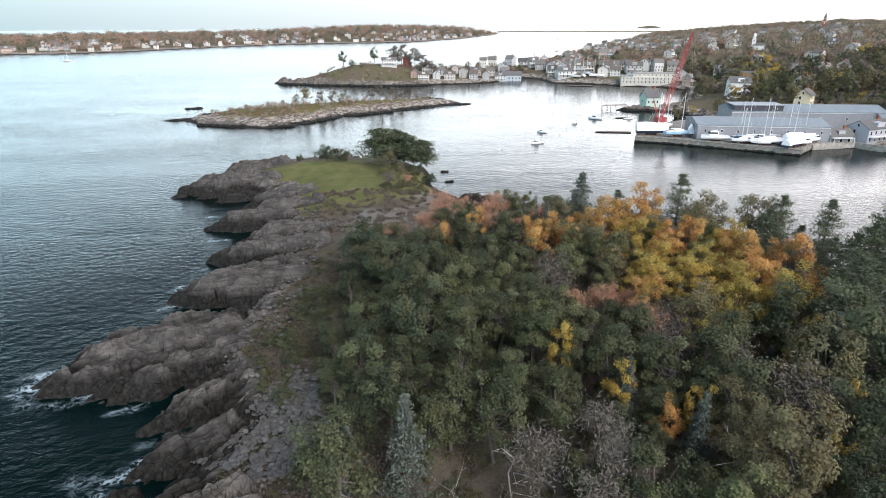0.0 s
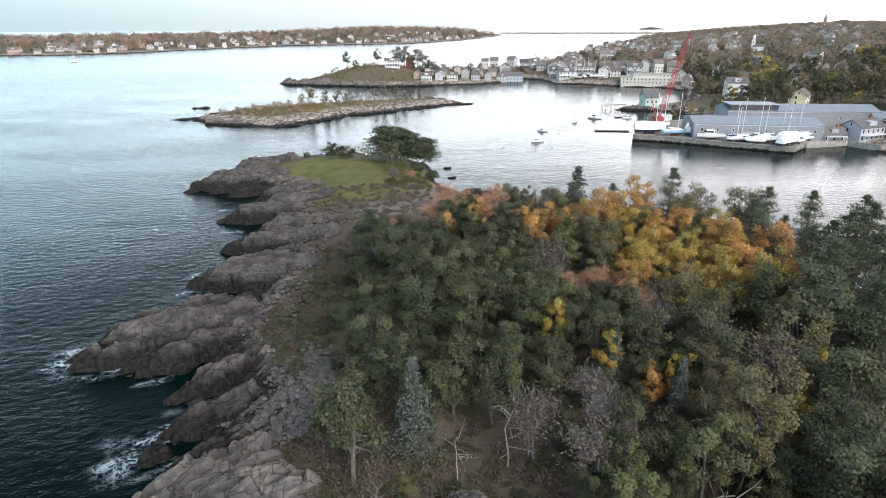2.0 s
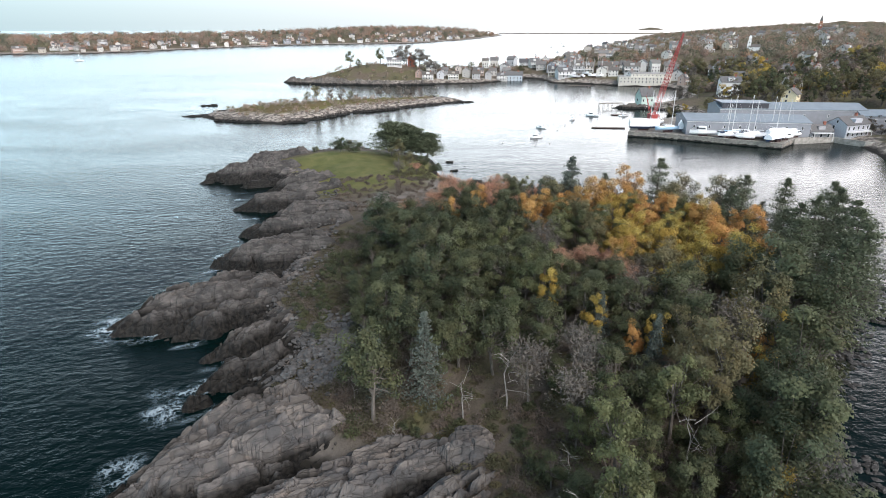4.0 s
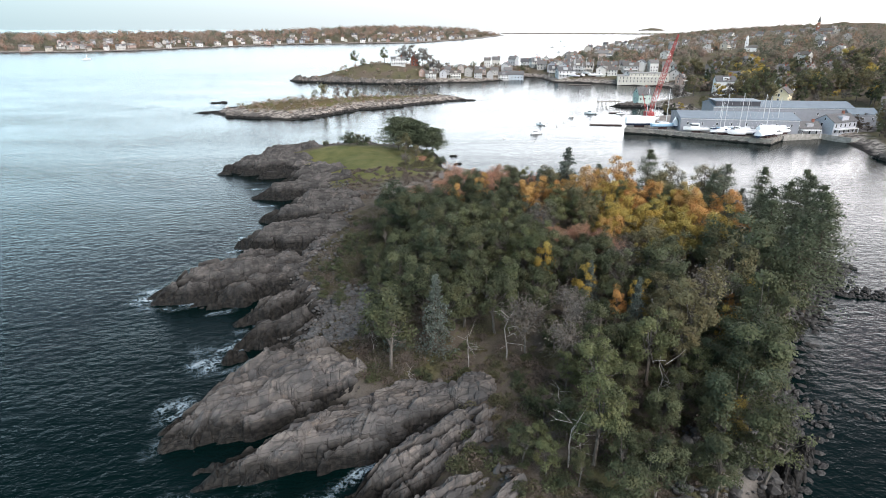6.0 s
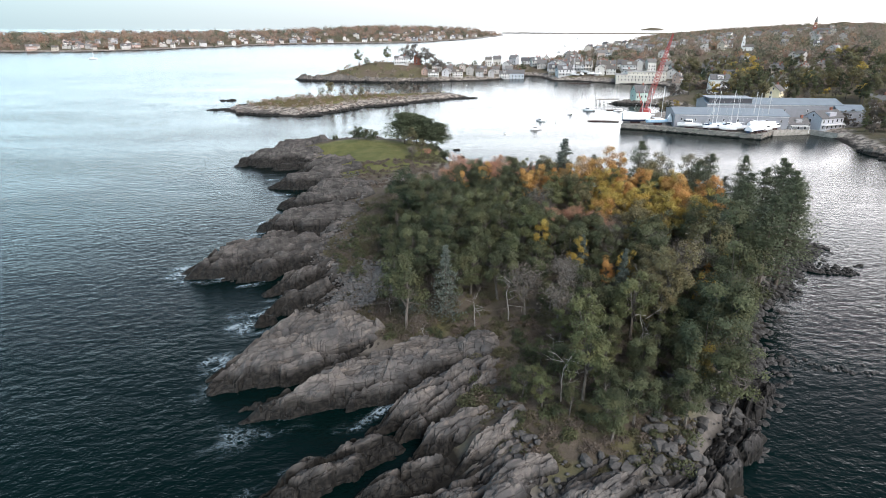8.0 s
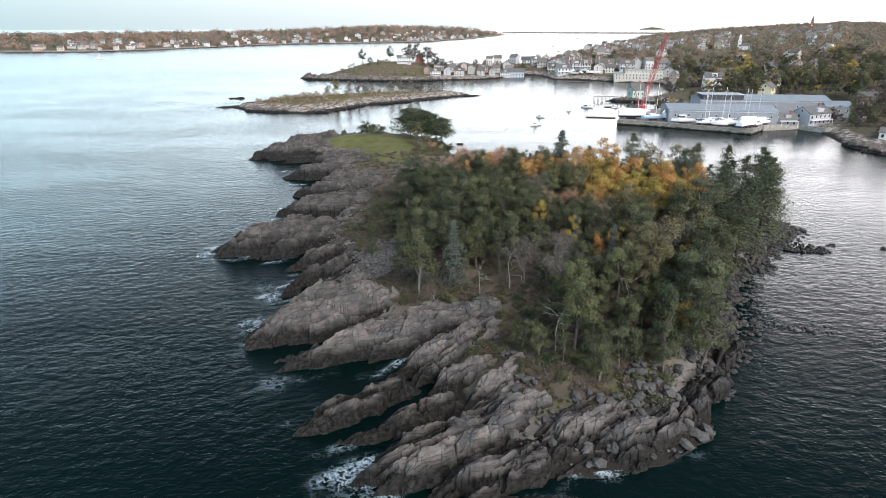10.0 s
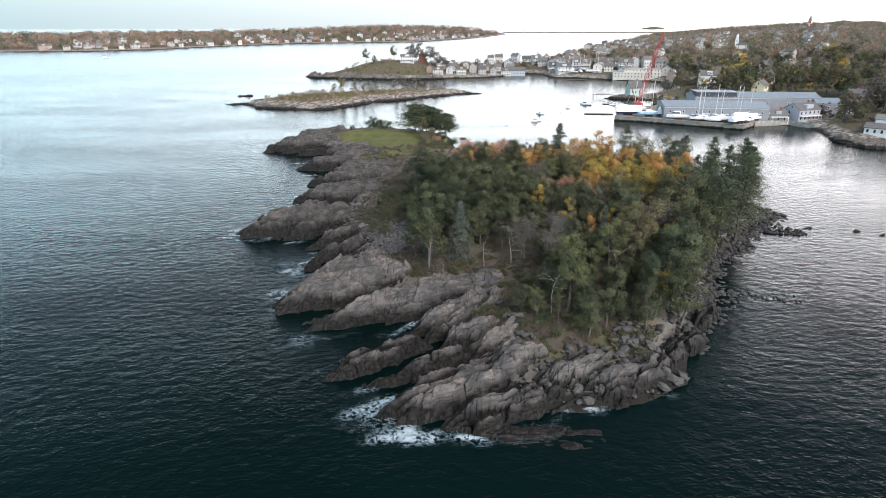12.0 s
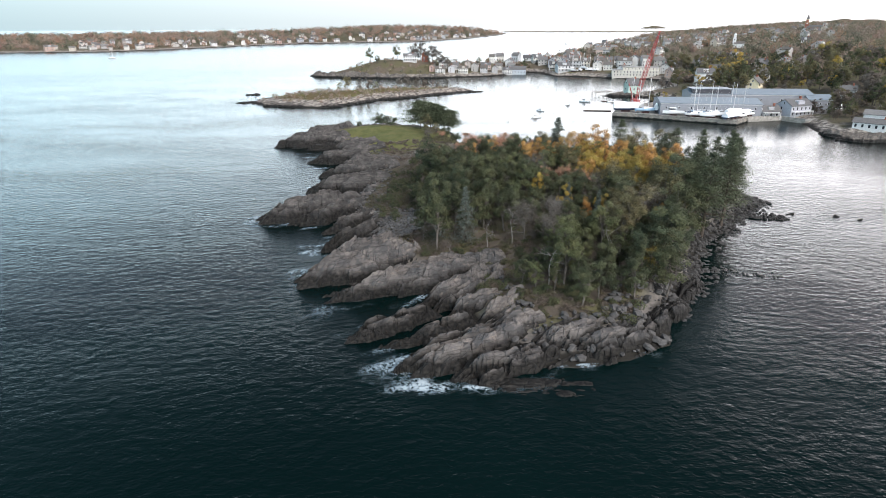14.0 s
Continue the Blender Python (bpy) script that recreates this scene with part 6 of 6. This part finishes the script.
def crane():
    ob = thing("crane", "tall red lattice boom crane at the boatyard", "crane")
    part("crawler", Solid().box(-3.2, -3, 0, -1.6, 3, 1.3).box(1.6, -3, 0, 3.2, 3, 1.3), BOTTOM, ob)
    part("cab", Solid().box(-2, -3.5, 1.3, 2.2, 3.2, 4.2), CRANE_RED, ob)
    foot, tip = Vector((0, 0, 2.5)), Vector((11.5, 2, 45))
    across, up = Vector((0, 1, 0)), Vector((-0.95, 0, 0.3))
    boom = Solid()
    panels = 26
    corner = lambda f, k: foot.lerp(tip, f) + (across * (1, 1, -1, -1)[k] + up * (1, -1, -1, 1)[k]) * (0.25 + 0.85 * min(1, f * 5, (1 - f) * 2.2))
    for j in range(panels):
        a, b = j / panels, (j + 1) / panels
        for k in range(4):
            boom.limb(corner(a, k), corner(b, k), 0.13, 0.13, 4)
            boom.limb(corner(a, k), corner(b, (k + 1) % 4), 0.08, 0.08, 3)
            boom.limb(corner(a, k), corner(a, (k + 1) % 4), 0.1, 0.1, 3)
    part("boom", boom, CRANE_RED, ob, "red lattice boom")
    part("gantry", Solid().limb((-1, 0, 4), (-5, 0, 14), 0.2, 0.15, 5).limb((-2, 0, 4), (-5, 0, 14), 0.12, 0.12, 5), CRANE_RED, ob)
    part("pendant_line", Solid().limb((-5, 0, 14), tip, 0.05, 0.05, 3).limb(tip, (17, 2, 12), 0.04, 0.04, 3), BOTTOM, ob)
    ob.matrix_basis = at(131, 382, 2.5, 0)


crane()

# ---- boats, floats and buoys on the water ----
for k, (x, y, t, n) in enumerate(((62, 352, 200, 6.5), (70, 380, 140, 6), (94, 408, 60, 7), (109, 421, 150, 8), (128, 420, 10, 6))):
    put(motorboat(n, GELCOAT, False, label="white motor boat at a mooring in the harbour", group="moored boats"), x, y, t, 0)
put(sailboat(12, GELCOAT, False, label="white sailing yacht at anchor off the peninsula", group="moored boats"), -510, 1006, 10, 0)
for k, (x, y) in enumerate(((300, 1450), (260, 1200), (380, 1700), (420, 1900), (520, 2100), (340, 1500), (200, 1100), (150, 1000))):
    put(motorboat(10, GELCOAT, False, label="white boat far off in the outer harbour", group="moored boats"), x, y, 40 * k, 0)
for k, (x, y) in enumerate(((140, 640), (146, 637), (152, 641), (158, 634), (163, 638), (150, 632), (168, 630), (175, 628))):
    put(sailboat(11, GELCOAT, label="white yacht ashore on the town's waterfront"), x, y, 30 * k, height_at(town_height, x, y))


def float_dock(x, y, length, turn):
    ob = thing("floating_dock", "low timber floating dock with pilings", "dock")
    for k in range(int(length / 1.0)):
        part("plank", Solid().box(-0.48, -1.4, 0.35, 0.48, 1.4, 0.45), TIMBER, ob).location = (k - length / 2, 0, 0)
    part("pontoon", Solid().box(-length / 2, -1.2, -0.3, length / 2, 1.2, 0.34), BOTTOM, ob)
    ob.matrix_basis = at(x, y, 0, turn)


float_dock(106, 378, 17, -12)
float_dock(126, 424, 8, 5)
for x, y in ((148, 600),):
    float_dock(x, y, 20, 0)


def pier():
    ob = thing("pier", "old timber pier on thin piles by the point", "pier")
    part("deck", Solid().box(0, -1.5, 2.6, 16, 1.5, 2.9), TIMBER, ob)
    for k in range(6):
        for side in (-1.2, 1.2):
            part("post", Solid().limb((k * 3, side, -2), (k * 3, side, 3.6), 0.16, 0.14, 6), TIMBER, ob)
    ob.matrix_basis = at(124, 458, 0, 4)


pier()
buoy = thing("mooring_buoy", "small round mooring buoy on the water", "buoy", "mooring buoys")
ball = bmesh.new()
bmesh.ops.create_icosphere(ball, subdivisions=2, radius=0.45)
ball_me = bpy.data.meshes.new("float")
ball.to_mesh(ball_me)
part("float", ball_me, plain("buoy_white", (0.6, 0.58, 0.55), 0.5), buoy)
part("pick_up_stick", Solid().limb((0, 0, 0.3), (0.1, 0, 1.4), 0.04, 0.03, 4), BOTTOM, buoy)
random.seed(3)
for k in range(40):
    x, y = random.uniform(-30, 130), random.uniform(330, 600)
    if max(height_at(islet_height, x, y), height_at(town_height, x, y)) < -1.5:
        copy_thing(buoy, at(x, y, 0, 30 * k, random.uniform(0.5, 1)))
buoy.matrix_basis = at(44, 340, 0)


# ---- loose stones ----
def stone_mesh(name, seed, material):
    b = bmesh.new()
    bmesh.ops.create_icosphere(b, subdivisions=1, radius=0.5)
    r = random.Random(seed)
    for v in b.verts:
        v.co *= r.uniform(0.78, 1.15)
        v.co.z *= 0.72
        v.co.x *= 1.2
    me = bpy.data.meshes.new(name)
    b.to_mesh(me)
    me.materials.append(material)
    return me


PALE_STONES = [stone_mesh("stone", s, COBBLE) for s in range(5)]
DARK_STONES = [stone_mesh("boulder", s, COBBLE_DARK) for s in range(5, 10)]


def stones(name, label, meshes, piece, spots, keep=140):
    """The largest stones as pieces of their own, the small rest joined into one."""
    spots = sorted(spots, key=lambda s: -s[3])
    ob = thing(name, label, "stones", kind="structure")
    r = random.Random(9)
    for k, (x, y, z, s) in enumerate(spots[:keep]):
        c = new(piece, meshes[k % len(meshes)])
        c.parent = ob
        c.matrix_basis = pose(x, y, z, r.uniform(-25, 25), r.uniform(-25, 25), r.uniform(0, 360)) @ Matrix.Diagonal((s, s * r.uniform(0.7, 1), s, 1))
    if len(spots) > keep:
        base = meshes[0]
        co = np.array([v.co[:] for v in base.vertices])
        tri = np.array([p.vertices[:] for p in base.polygons])
        v, f = [], []
        for k, (x, y, z, s) in enumerate(spots[keep:]):
            t = r.uniform(0, 6.3)
            rot = np.array([[math.cos(t), -math.sin(t), 0], [math.sin(t), math.cos(t), 0], [0, 0, 1]])
            v.append(co @ rot.T * s + np.array([x, y, z]))
            f.append(tri + k * len(co))
        small = part("gravel", mesh_np("gravel", np.concatenate(v), np.concatenate(f), base.materials[0]), None, ob)
        small["kind"] = "stuff"


rng = np.random.default_rng(77)


def strew(n, area, size, lift=0.5):
    x, y = rng.uniform(area[0], area[1], n * 14), rng.uniform(area[2], area[3], n * 14)
    ok = area[4](x, y)
    x, y = x[ok][:n], y[ok][:n]
    s = size[0] + (size[1] - size[0]) * rng.random(len(x)) ** 3
    return list(zip(x, y, np.maximum(island_height(x, y), -0.4) + 0.15 * s + lift, s))


stones("cobble_beach", "grey rounded cobbles heaped in a cove", PALE_STONES, "stone",
       strew(1500, (-24, -4, 138, 162, lambda x, y: (x + 10) ** 2 + ((y - 148) * 0.85) ** 2 < 80 + 150 * fbm(x / 5, y / 5, 15, 3)), (0.35, 1.3), 0.75))
isle_d = lambda x, y: inside_distance(x, y, ISLAND)
stones("boulder_shore", "black weedy boulders along the sheltered shore", DARK_STONES, "boulder",
       strew(2600, (44, 106, 100, 184, lambda x, y: np.abs(isle_d(x, y) - 2.5) < 6 + 2 * fbm(x / 5, y / 5, 19, 3)), (0.35, 1.7), 0.0))
stones("boulder_spit", "low spit of black boulders running into the sea", DARK_STONES, "boulder",
       strew(110, (60, 77, 116, 130, lambda x, y: np.abs((y - 125) + 0.25 * (x - 60)) < 2.2), (0.3, 1.1), 0.2))
stones("boulder_point", "black boulders at the island's eastern point", DARK_STONES, "boulder",
       strew(150, (88, 104, 154, 172, lambda x, y: (x - 95) ** 2 * 0.3 + (y - 163 + 0.3 * (x - 95)) ** 2 < 14), (0.4, 1.6), 0.4))
stones("shore_stones", "pale loose boulders on the bare southern shore", PALE_STONES, "stone",
       strew(420, (12, 50, 86, 116, lambda x, y: np.abs(isle_d(x, y) - 6) < 6), (0.35, 2.3), 0.25))
stones("western_stones", "loose grey stones between ledges and brush", PALE_STONES, "stone",
       strew(900, (-34, -4, 136, 246, lambda x, y: np.abs(isle_d(x, y) - 8) < 5), (0.25, 1.3), 0.5))
stones("beach_stones", "scattered stones on the sandy isthmus", PALE_STONES, "stone",
       strew(220, (-24, 30, 218, 268, lambda x, y: (isle_d(x, y) > 0) & ((y < 242) | (x > 10))), (0.3, 1.0), 0.0), 120)
for x, y, s in ((-28, 186, 2.6), (-7, 154, 2.8), (-27, 180, 2.0), (-24, 183, 1.6), (-30, 190, 1.5)):
    b = thing("boulder", "pale rounded boulder lying on the shore ledge", "boulder", "loose boulders", data=PALE_STONES[int(s * 10) % 5])
    b.matrix_basis = at(x, y, ground_z(x, y) + 0.9, 40 * x, s)
